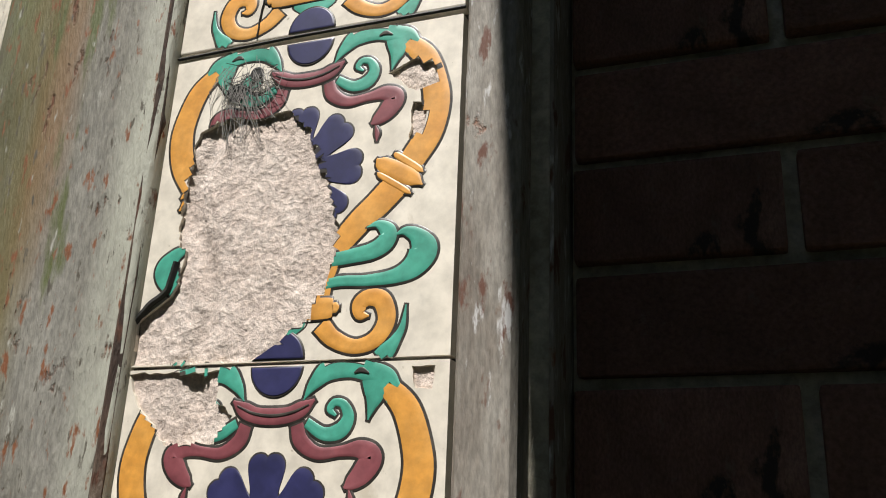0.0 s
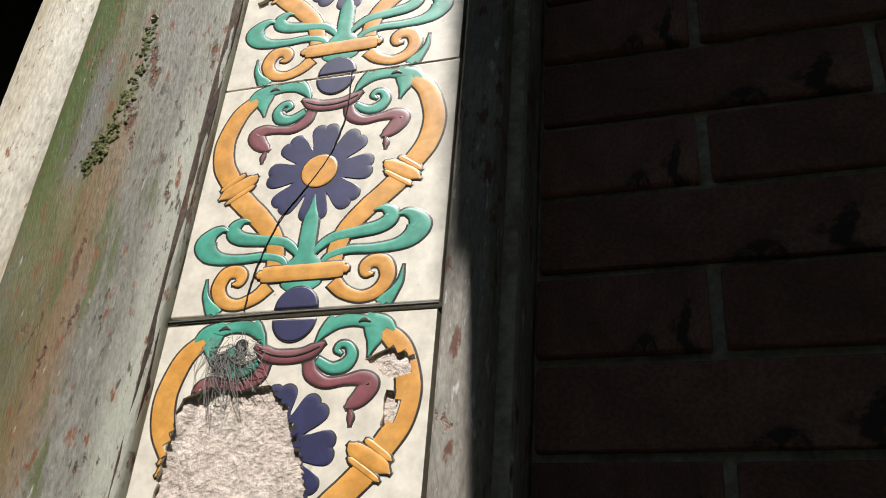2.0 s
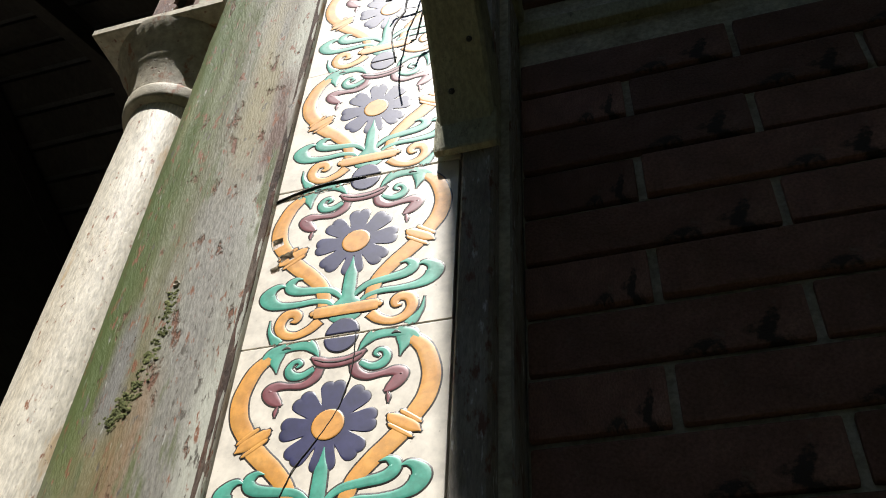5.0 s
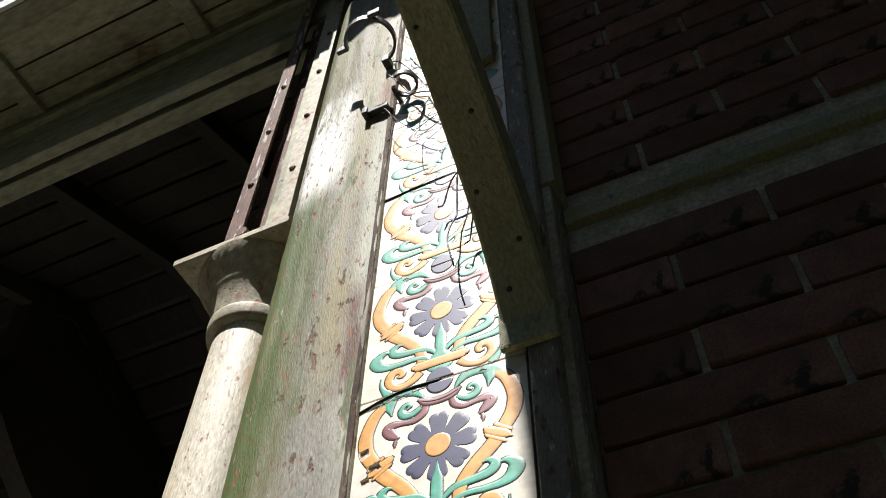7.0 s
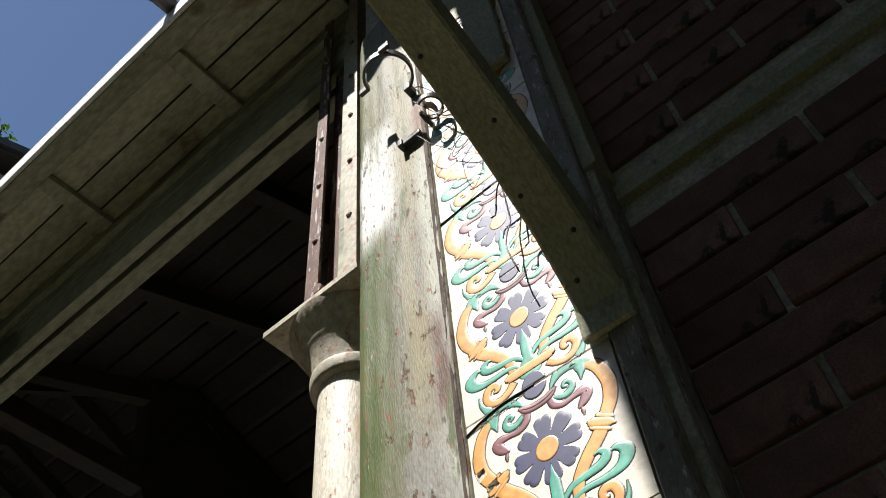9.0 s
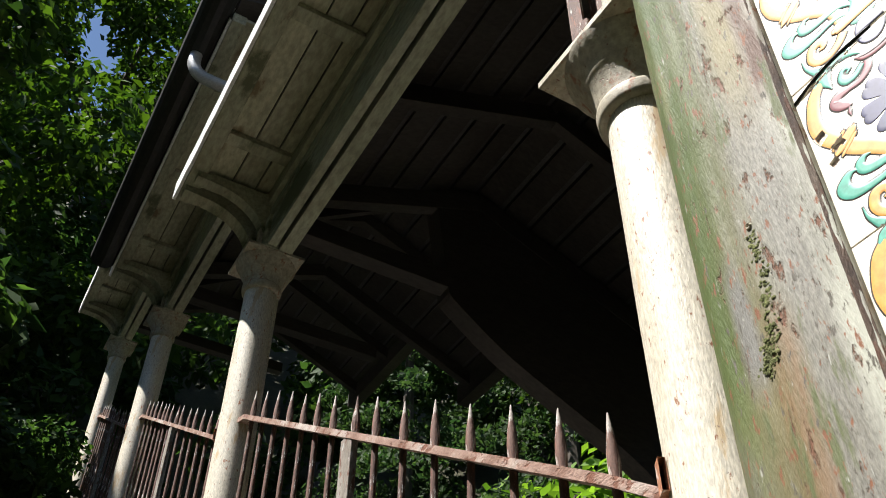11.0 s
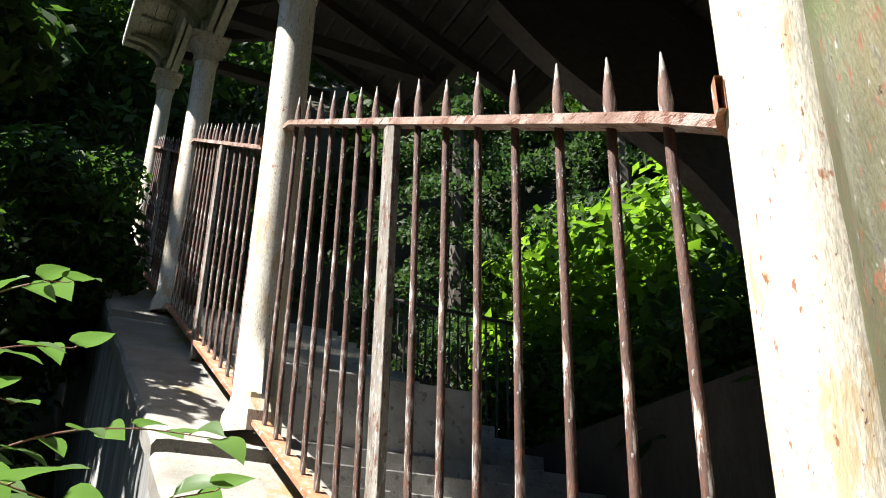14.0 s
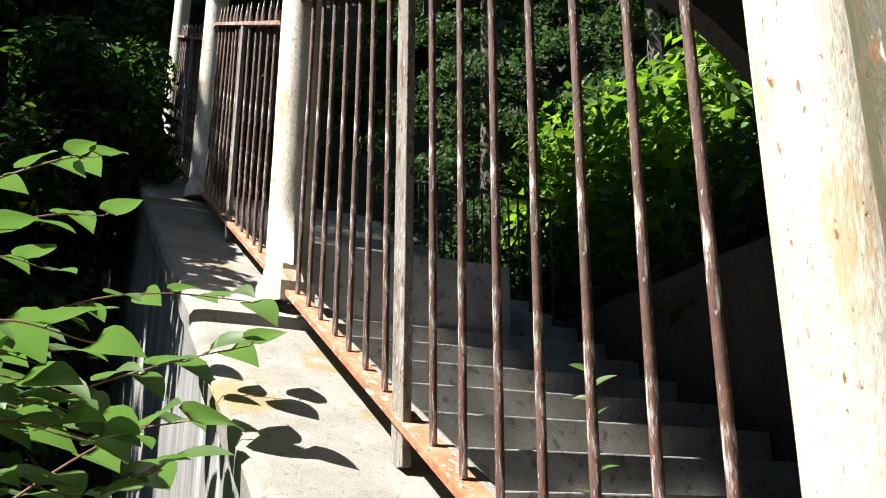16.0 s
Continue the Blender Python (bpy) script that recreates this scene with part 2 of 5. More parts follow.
    green=surface("turquoise_green_glaze", [(0.035, 0.25, 0.175), (0.055, 0.33, 0.235), (0.09, 0.40, 0.30)], 30, (1, 1, 1), 0.45, bump=0.05, fine=110, depth=0.001),
    maroon=surface("maroon_glaze", [(0.15, 0.035, 0.045), (0.22, 0.06, 0.07), (0.28, 0.09, 0.10)], 30, (1, 1, 1), 0.45, bump=0.05, fine=110, depth=0.001),
    navy=surface("navy_blue_glaze", [(0.012, 0.013, 0.055), (0.02, 0.021, 0.085), (0.035, 0.036, 0.12)], 30, (1, 1, 1), 0.45, bump=0.05, fine=110, depth=0.001),
    line=surface("dark_relief_line", [(0.022, 0.02, 0.018), (0.04, 0.035, 0.03), (0.09, 0.08, 0.065)], 60, (1, 1, 1), 0.4, bump=0.1),
    plaster=surface("bare_pinkish_tile_bed", [(0.56, 0.46, 0.395), (0.65, 0.55, 0.48), (0.72, 0.63, 0.56)], 46, (1, 1, 1), 0.95, bump=0.8, fine=300, depth=0.0022,
                    spots=[((0.50, 0.41, 0.35), 120, 0.34, (1, 1, 1))]),
    moss=surface("dark_moss", [(0.07, 0.075, 0.025), (0.13, 0.145, 0.045), (0.20, 0.20, 0.08)], 60, (1, 1, 1), 0.95, bump=0.8, fine=300),
    web=surface("dusty_grey_web", [(0.16, 0.15, 0.14), (0.25, 0.24, 0.22), (0.36, 0.34, 0.32)], 60, (1, 1, 1), 0.9, bump=0.2),
    bark=surface("tree_bark", [(0.05, 0.04, 0.03), (0.09, 0.075, 0.06), (0.14, 0.12, 0.10)], 5, (1, 1, 0.3), 0.95, bump=0.7, fine=25),
    twig=surface("red_green_stem", [(0.16, 0.10, 0.05), (0.22, 0.07, 0.06), (0.16, 0.17, 0.05)], 12, (1, 1, 1), 0.6, bump=0.1),
)


def leaf_material(name, dark, light, through):
    m = bpy.data.materials.new(name)
    m.use_nodes = True
    n, l = m.node_tree.nodes, m.node_tree.links
    b = n["Principled BSDF"]
    g = n.new("ShaderNodeNewGeometry")
    r = ramp(n, [(0.0, dark), (0.6, tuple((a + c) / 2 for a, c in zip(dark, light))), (1.0, light)])
    l.new(g.outputs["Random Per Island"], r.inputs["Fac"])
    l.new(r.outputs["Color"], b.inputs["Base Color"])
    b.inputs["Roughness"].default_value = 0.42
    t = n.new("ShaderNodeBsdfTranslucent")
    hs = n.new("ShaderNodeHueSaturation")
    hs.inputs["Value"].default_value, hs.inputs["Saturation"].default_value = through, 1.15
    l.new(r.outputs["Color"], hs.inputs["Color"])
    l.new(hs.outputs[0], t.inputs["Color"])
    mx = n.new("ShaderNodeMixShader")
    mx.inputs[0].default_value = 0.42
    l.new(b.outputs[0], mx.inputs[1])
    l.new(t.outputs[0], mx.inputs[2])
    l.new(mx.outputs[0], n["Material Output"].inputs["Surface"])
    return m


# leaf and ivy carry shade in their colour, sun_leaf carries sunlight
M["leaf"] = leaf_material("backlit_broad_leaf", (0.016, 0.036, 0.008), (0.062, 0.11, 0.018), 1.5)
M["sun_leaf"] = leaf_material("sunlit_shrub_leaf", (0.05, 0.10, 0.018), (0.17, 0.28, 0.05), 1.8)
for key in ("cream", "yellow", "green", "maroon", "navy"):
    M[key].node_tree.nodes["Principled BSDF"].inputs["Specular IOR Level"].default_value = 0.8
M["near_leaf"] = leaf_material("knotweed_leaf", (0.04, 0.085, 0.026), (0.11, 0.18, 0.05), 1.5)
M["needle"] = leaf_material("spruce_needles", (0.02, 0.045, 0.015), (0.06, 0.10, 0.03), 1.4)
M["ivy"] = leaf_material("shaded_undergrowth_leaf", (0.018, 0.04, 0.012), (0.06, 0.11, 0.025), 1.5)
for key in ("leaf", "sun_leaf", "ivy", "needle"):
    for nd in M[key].node_tree.nodes:
        if nd.type == "BSDF_PRINCIPLED":
            nd.inputs["Specular IOR Level"].default_value, nd.inputs["Roughness"].default_value = 0.3, 0.7
# ---------------------------------------------------------------- building helpers


def mesh_from(name, verts, faces, smooth=False):
    me = bpy.data.meshes.new(name)
    me.from_pydata([tuple(v) for v in verts], [], [tuple(f) for f in faces])
    if smooth:
        me.polygons.foreach_set("use_smooth", [True] * len(me.polygons))
    me.update()
    return me


class Geo:
    """Collects vertices and faces of one part."""

    def __init__(self):
        self.v, self.f = [], []

    def add(self, verts, faces):
        o = len(self.v)
        self.v += [tuple(p) for p in verts]
        self.f += [tuple(i + o for i in f) for f in faces]
        return self

    def box(self, x0, x1, y0, y1, z0, z1, c=0.0, m=None):
        """A box with chamfered edges of size c."""
        bm = bmesh.new()
        bmesh.ops.create_cube(bm, size=1)
        for v in bm.verts:
            v.co = ((x0 + x1) / 2 + v.co.x * (x1 - x0), (y0 + y1) / 2 + v.co.y * (y1 - y0), (z0 + z1) / 2 + v.co.z * (z1 - z0))
        if c:
            bmesh.ops.bevel(bm, geom=bm.edges[:], offset=c, segments=2, affect="EDGES", profile=0.6)
        bm.verts.index_update()
        vs = [m @ v.co if m else v.co.copy() for v in bm.verts]
        fs = [[v.index for v in f.verts] for f in bm.faces]
        bm.free()
        return self.add(vs, fs)

    def prism(self, outline, a, b, place):
        """A closed outline carried from a to b; place(u, v, w) gives the point."""
        n = len(outline)
        vs = [place(u, v, a) for u, v in outline] + [place(u, v, b) for u, v in outline]
        fs = [(i, (i + 1) % n, n + (i + 1) % n, n + i) for i in range(n)]
        return self.add(vs, fs + [tuple(range(n - 1, -1, -1)), tuple(range(n, 2 * n))])

    def lathe(self, profile, n=28, x=0, y=0):
        vs, fs = [], []
        for r, z in profile:
            vs += [(x + r * math.cos(2 * math.pi * k / n), y + r * math.sin(2 * math.pi * k / n), z) for k in range(n)]
        for j in range(len(profile) - 1):
            fs += [(j * n + k, j * n + (k + 1) % n, (j + 1) * n + (k + 1) % n, (j + 1) * n + k) for k in range(n)]
        return self.add(vs, fs)

    def tube(self, pts, r, n=8, r2=None, cap=True):
        pts = [Vector(p) for p in pts]
        m = len(pts)
        vs, fs = [], []
        for i, p in enumerate(pts):
            d = (pts[min(i + 1, m - 1)] - pts[max(i - 1, 0)]).normalized()
            a = d.orthogonal().normalized() if i == 0 else (a - d * a.dot(d)).normalized()
            b = d.cross(a)
            rr = r + (r2 - r) * i / (m - 1) if r2 is not None else r
            vs += [p + (a * math.cos(2 * math.pi * k / n) + b * math.sin(2 * math.pi * k / n)) * rr for k in range(n)]
        for j in range(m - 1):
            fs += [(j * n + k, j * n + (k + 1) % n, (j + 1) * n + (k + 1) % n, (j + 1) * n + k) for k in range(n)]
        if cap:
            fs += [tuple(range(n - 1, -1, -1)), tuple(range((m - 1) * n, m * n))]
        return self.add(vs, fs)

    def mesh(self, name, smooth=False):
        return mesh_from(name, self.v, self.f, smooth)


def part(name, geo, material, parent=None, label="", smooth=False):
    """Links geometry (Geo or mesh) as one mesh object under a thing or part."""
    me = geo.mesh(name, smooth) if isinstance(geo, Geo) else geo
    if material is not None and not me.materials:
        me.materials.append(material)
    ob = new(name, me)
    ob.parent = parent
    return tagged(ob, label)


def thing(name, label, category, at=(0, 0, 0), group="", kind=""):
    ob = new(name)
    ob.empty_display_size = 0.1
    ob.location = at
    return tagged(ob, label, category, group, kind)


def spline(pts, n=8):
    """Catmull-Rom through pts (tuples of any length)."""
    p = [np.array(q, float) for q in pts]
    p = [2 * p[0] - p[1]] + p + [2 * p[-1] - p[-2]]
    out = []
    for i in range(1, len(p) - 2):
        for k in range(n):
            t = k / n
            out.append(0.5 * (2 * p[i] + (p[i + 1] - p[i - 1]) * t + (2 * p[i - 1] - 5 * p[i] + 4 * p[i + 1] - p[i + 2]) * t * t
                              + (3 * p[i] - p[i - 1] - 3 * p[i + 1] + p[i + 2]) * t ** 3))
    return out + [p[-2]]


# plan of the arcade: columns stand BAY apart along x and each next one RISE higher
COL_X, COL_Y, BAY, RISE = -0.3286, 0.164, 2.074, 1.0867
BASE_Z, CAP_Z, CAP_W, SHAFT_R = 1.0693, 2.845, 0.1163, 0.0636
SLOPE = RISE / BAY


def coping_z(x):
    return BASE_Z + SLOPE * (COL_X - x)


# ---------------------------------------------------------------- setting: ground, walls
def ground_height(x, y):
    side = max(0.0, -1.0 - x) * SLOPE * 0.95
    out = max(0.0, -y - 2.0) * 0.25 * min(1.0, max(0.0, -x - 1.0) / 3)
    back = max(0.0, y - 2.6)
    z = side + out - 0.25 * min(1.0, max(0.0, -1 - x))
    if y > 2.45:
        z = max(z, 2.55) + back * 0.5
    elif y > 0.25:
        z = min(z, max(-0.2, coping_z(x) - 0.95))
    z += max(0.0, -9.0 - x) * 0.75 + max(0.0, y - 6.5) * 0.6
    return max(z, -0.2) + 0.10 * noise.noise((x * 0.8, y * 0.8, 0))


xs = np.concatenate([[-900, -200, -60], np.linspace(-30, 6, 91), [20, 80, 300, 900]])
ys = np.concatenate([[-900, -200, -60, -25], np.linspace(-14, 18, 97), [30, 80, 300, 900]])
gv = [(x, y, ground_height(max(-24.0, min(6.0, x)), max(-14.0, min(14.0, y)))) for y in ys for x in xs]
nx = len(xs)
gf = [(j * nx + i, j * nx + i + 1, (j + 1) * nx + i + 1, (j + 1) * nx + i) for j in range(len(ys) - 1) for i in range(nx - 1)]
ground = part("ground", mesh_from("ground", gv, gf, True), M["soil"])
tagged(ground, "hillside of soil and leaf litter, its shade put into the dark colour", "ground", kind="structure")

# walls of the building on the pier's far side
wall = thing("wall_south", "shaded wall of dark red bricks with pale olive mortar joints", "wall", kind="structure")
part("mortar_bed", Geo().box(0.245, 5.0, 0.056, 0.30, -0.2, 4.6), M["mortar"], wall)
tagged(part("wall_west", Geo().box(-0.24, 0.0, 0.235, 5.0, -0.2, 5.2), M["dark"]), "rendered side wall of the building, its shade put into the colour", "wall", kind="structure")
tagged(part("wall_core", Geo().box(-0.15, 0.245, 0.012, 0.233, -0.2, 4.6), M["mortar"]), "masonry core behind the tiled pier", "wall", kind="structure")
# unseen roof slab, stepped only to shape the shadow edge on the pier
tagged(part("ceiling", Geo().box(-0.195, 5.0, -0.62, 0.30, 4.42, 4.56).box(0.050, 5.0, -0.85, -0.622, 4.42, 4.56).box(0.070, 5.0, -1.46, -0.852, 4.42, 4.56).box(0.130, 5.0, -1.95, -1.462, 4.42, 4.56), M["dark_wood"]), "unseen roof slab, stepped to shape the shade on wall and pier", "ceiling", kind="structure")
# ---------------------------------------------------------------- pilaster, post, bracket
prof = spline([(0.004, 0.012), (0.004, -0.005), (-0.002, -0.0085), (-0.018, -0.0085), (-0.05, -0.0100), (-0.078, -0.0110), (-0.092, -0.0088), (-0.104, -0.0058),
               (-0.118, -0.0046), (-0.135, -0.001), (-0.155, 0.003), (-0.172, 0.016), (-0.190, 0.034), (-0.198, 0.05), (-0.204, 0.09), (-0.206, 0.228)], 4)
g = Geo()
NZ = 150
for j in range(NZ + 1):
    z = 0.6 + 3.0 * j / NZ
    for k, (x, y) in enumerate(prof):
        w = 0.0022 * noise.noise((x * 30, y * 30, z * 6)) + 0.0012 * noise.noise((x * 90, y * 90, z * 25))
        g.v.append((x, y + w - (0.001 * noise.noise((x * 40, 1.0, z * 30)) if k < 16 and x > -0.012 else 0), z))
n = len(prof)
g.f = [(j * n + k, (j + 1) * n + k, (j + 1) * n + k + 1, j * n + k + 1) for j in range(NZ) for k in range(n - 1)]
pil = thing("pilaster", "grey painted iron pilaster with green algae, rust and moss", "pilaster")
part("shaft", g, M["pilaster"], pil, smooth=True)
g = Geo()
for j in range(61):
    z = 0.6 + 0.05 * j
    e = 0.0012 * noise.noise((0, 0, z * 18))
    g.v += [(0.0045 + e * 0.6, 0.004, z), (0.0035 + e, -0.0070 + e * 0.5, z), (-0.0012, -0.0098 + 0.4 * e, z), (-0.0035 + e, -0.0085, z)]
g.f = [(j * 4 + k, (j + 1) * 4 + k, (j + 1) * 4 + k + 1, j * 4 + k + 1) for j in range(60) for k in range(3)]
part("edge_strip", g, M["edge"], pil, "flaking rusted edge strip")
# moss lumps in the groove
rnd = random.Random(5)
g = Geo()
line_ = spline([(-0.0775, 2.182), (-0.0765, 2.13), (-0.079, 2.11), (-0.090, 2.062), (-0.104, 2.038), (-0.118, 2.022)], 40)
for i in range(480):
    x, z = line_[min(len(line_) - 1, int(rnd.random() * len(line_)))]
    thick = 0.0035 if z > 2.085 else 0.0065
    if noise.noise((0, 7, z * 55)) < -0.1:
        continue
    x, z = x + rnd.gauss(0, thick), z + rnd.gauss(0, 0.004)
    r = rnd.uniform(0.0007, 0.0024)
    c = Vector((x, (-0.0118 if x > -0.085 else -0.0118 + 0.22 * (-0.085 - x)) + rnd.uniform(-0.0006, 0.0010), z))
    ring_ = [c + Vector((math.cos(a) * r * rnd.uniform(0.8, 1.8), 0.5 * r, math.sin(a) * r * rnd.uniform(0.6, 1.3))) for a in [k * math.pi / 3 for k in range(6)]]
    g.add(ring_ + [c + Vector((rnd.uniform(-0.3, 0.3) * r, -r * 0.22, rnd.uniform(-0.3, 0.3) * r))], [(k, (k + 1) % 6, 6) for k in range(6)])
part("moss", g, M["moss"], pil, "dark green and black moss in the groove", True)
part("rivet", Geo().lathe([(0.0, 0.001), (0.0016, 0.0012), (0.0028, 0.0026), (0.0042, 0.0)], 10).mesh("rivet"), M["capital"], pil).matrix_basis = pose(-0.0775, -0.0105, 2.186, 90)

post = thing("corner_post", "narrow grey painted post with rust and scratches", "post")
g = Geo()
for j in range(121):
    z = 0.6 + 3.8 * j / 120
    e = 0.001 * noise.noise((3, 0, z * 14))
    g.v += [(0.2025, 0.02, z), (0.2025, -0.004 + e, z), (0.2045, -0.006 + e, z), (0.231, -0.006 + e, z), (0.234, -0.003 + e, z), (0.235, 0.012, z), (0.247, 0.014, z), (0.248, 0.06, z)]
g.f = [(j * 8 + k, j * 8 + k + 1, (j + 1) * 8 + k + 1, (j + 1) * 8 + k) for j in range(120) for k in range(7)]
part("shaft", g, M["post"], post)

arc = spline([(-0.004, 2.315), (-0.016, 2.345), (-0.045, 2.395), (-0.088, 2.448), (-0.185, 2.532), (-0.30, 2.603), (-0.45, 2.667), (-0.75, 2.74), (-1.2, 2.78)], 6)
g = Geo()
for i, (y, z) in enumerate(arc):
    a, b = np.array(arc[max(0, i - 1)]), np.array(arc[min(len(arc) - 1, i + 1)])
    t = (b - a) / np.linalg.norm(b - a)
    up = np.array((t[1], -t[0])) * (1 if t[1] > 0 else -1)
    th = 0.055
    for dx, k in ((0.178, 0), (0.182, -0.004), (0.233, -0.004), (0.237, 0), (0.237, th), (0.178, th)):
        q = np.array((y, z)) + up * k
        g.v.append((dx, q[0], q[1]))
g.f = [(i * 6 + k, i * 6 + (k + 1) % 6, (i + 1) * 6 + (k + 1) % 6, (i + 1) * 6 + k) for i in range(len(arc) - 1) for k in range(6)] + [(0, 1, 2, 3, 4, 5)]
br = thing("roof_bracket", "curved olive painted timber bracket carrying the roof overhang", "bracket")
part("brace", g, M["bracket"], br)
for (y, z), x in zip([arc[i] for i in (9, 14, 19, 23, 28, 33)], (0.197, 0.222, 0.192, 0.216, 0.19, 0.205)):
    part("nail_head", Geo().lathe([(0.0003, 0.003), (0.0025, 0.002), (0.0035, 0.0)], 8).mesh("nail_head"), M["black"], br).matrix_basis = pose(x, y - 0.004, z - 0.002, 125)
foot = part("foot_block", Geo().box(0.175, 0.240, -0.016, -0.0062, 2.298, 2.352, 0.004), M["bracket"], br)
rail = part("wall_rail", Geo().box(0.249, 5.0, 0.043, 0.062, 2.551, 2.580, 0.003), M["bracket"])
tagged(rail, "olive painted timber rail let into the brick wall", "beam")
tagged(part("wall_panel", Geo().box(0.122, 0.1885, -0.016, -0.0022, 2.99, 3.301, 0.002), M["bracket"]), "olive painted board over the topmost tiles", "panel")
up_post = part("upper_post", Geo().box(0.19, 0.255, 0.006, 0.062, 2.6, 4.42, 0.004), M["bracket"])
tagged(part("wall_panel", Geo().box(0.004, 0.189, -0.002, 0.0116, 3.302, 4.42, 0.002), M["bracket"]), "shaded olive painted panel above the tiles", "panel")
tagged(up_post, "olive painted timber post above the tiles", "post")

# ---------------------------------------------------------------- columns


def make_column():
    c = thing("column", "white painted cast iron column with rust spots and a square capital", "column", (COL_X, COL_Y, BASE_Z), "columns of the stair arcade")
    H = CAP_Z - BASE_Z
    r = SHAFT_R
    part("shaft", Geo().lathe([(r * 1.02, 0.115)] + [(r * (1.02 - 0.04 * k / 8) + 0.0006 * math.sin(k * 2.3), 0.115 + (H - 0.27) * k / 8) for k in range(9)] + [(r * 0.98, H - 0.13)], 40), M["column"], c, smooth=True)
    oct_ = [(math.cos(math.pi / 8 + k * math.pi / 4), math.sin(math.pi / 8 + k * math.pi / 4)) for k in range(8)]
    g = Geo()
    for s, z in ((0.086, 0.0), (0.086, 0.06), (0.080, 0.075), (0.068, 0.10), (0.066, 0.118)):
        g.v += [(s * a * 1.05, s * b * 1.05, z) for a, b in oct_]
    g.f = [(j * 8 + k, j * 8 + (k + 1) % 8, (j + 1) * 8 + (k + 1) % 8, (j + 1) * 8 + k) for j in range(4) for k in range(8)]
    part("base", g, M["column"], c)
    ring = Geo().lathe([(r * 0.98, H - 0.153), (r * 1.14, H - 0.151), (r * 1.19, H - 0.142), (r * 1.21, H - 0.127), (r * 1.205, H - 0.123), (r * 1.13, H - 0.120)], 40)
    part("neck_ring", ring, M["capital"], c, smooth=True)
    bell = Geo().lathe([(r * 1.12, H - 0.122), (r * 1.15, H - 0.11), (r * 1.24, H - 0.088), (r * 1.38, H - 0.066), (r * 1.43, H - 0.062), (r * 1.45, H - 0.056), (r * 1.62, H - 0.038), (r * 1.67, H - 0.034), (r * 1.72, H - 0.027), (r * 1.84, H - 0.016), (r * 1.88, H - 0.006)], 40)
    cap = part("capital", bell, M["capital"], c, "cream capital with rust stains", True)
    w = CAP_W
    g = Geo()
    ring4 = lambda s, z: [(-s, -s, z), (s, -s, z), (s, s, z), (-s, s, z)]
    g.v = ring4(w * 0.70, H - 0.012) + ring4(w * 0.97, H - 0.009) + ring4(w, H - 0.007) + ring4(w, H + 0.006)
    g.f = [(j * 4 + k, j * 4 + (k + 1) % 4, (j + 1) * 4 + (k + 1) % 4, (j + 1) * 4 + k) for j in range(3) for k in range(4)] + [(12, 13, 14, 15)]
    part("abacus", g, M["capital"], cap)
    part("seam_strip", Geo().box(0.018, 0.034, 0.040, 0.064, 0.11, H - 0.17, 0.004), M["column"], c)
    return c


col0 = make_column()
for k in (1, 2, 3):
    copy_thing(col0, pose(COL_X - k * BAY, COL_Y, BASE_Z + k * RISE))

# posts of riveted angles on each capital, carrying the next beam


def make_riveted_post():
    p = thing("riveted_post", "rusted riveted iron post standing on the column capital", "post", (COL_X, COL_Y, CAP_Z), "riveted posts above the columns")
    H, s = RISE + 0.36, 0.068
    for sx in (-1, 1):
        for sy in (-1, 1):
            g = Geo()
            x0, y0 = sx * s, sy * s
            out = [(x0, y0), (x0 - sx * 0.034, y0), (x0 - sx * 0.034, y0 - sy * 0.005), (x0 - sx * 0.005, y0 - sy * 0.005), (x0 - sx * 0.005, y0 - sy * 0.034), (x0, y0 - sy * 0.034)]
            if sx * sy < 0:
                out.reverse()
            g.prism(out, 0.0, H, lambda u, v, w: (u, v, w))
            a = part("angle", g, M["capital" if sx > 0 and sy < 0 else "rust"], p)
            for k in range(6):
                rv = Geo()
                zz = 0.06 + k * 0.21
                rv.lathe([(0.0075, 0), (0.0065, 0.003), (0.004, 0.005), (0.0005, 0.006)], 8)
                m = pose(x0 - sx * 0.02, y0, zz, 90 if sy < 0 else -90)
                rv.v = [tuple(m @ Vector(q)) for q in rv.v]
                part("rivet", rv, M["rust"], a)
    part("plank", Geo().box(0.012, 0.05, -0.062, 0.05, 0.0, H, 0.003), M["wood"], p, "pale weathered plank")
    part("web_plate", Geo().box(-0.05, 0.0, -0.03, -0.024, 0.0, H, 0.001), M["rust"], p)
    part("bolt", Geo().tube([(0.0, -0.07, 0.05), (0.0, -0.10, 0.05)], 0.011, 10), M["rust"], p)
    return p


rp = make_riveted_post()
for k in (1, 2):
    copy_thing(rp, pose(COL_X - k * BAY, COL_Y, CAP_Z + k * RISE))

# ---------------------------------------------------------------- stepped roofs over the bays
EAVE_Y = -0.235


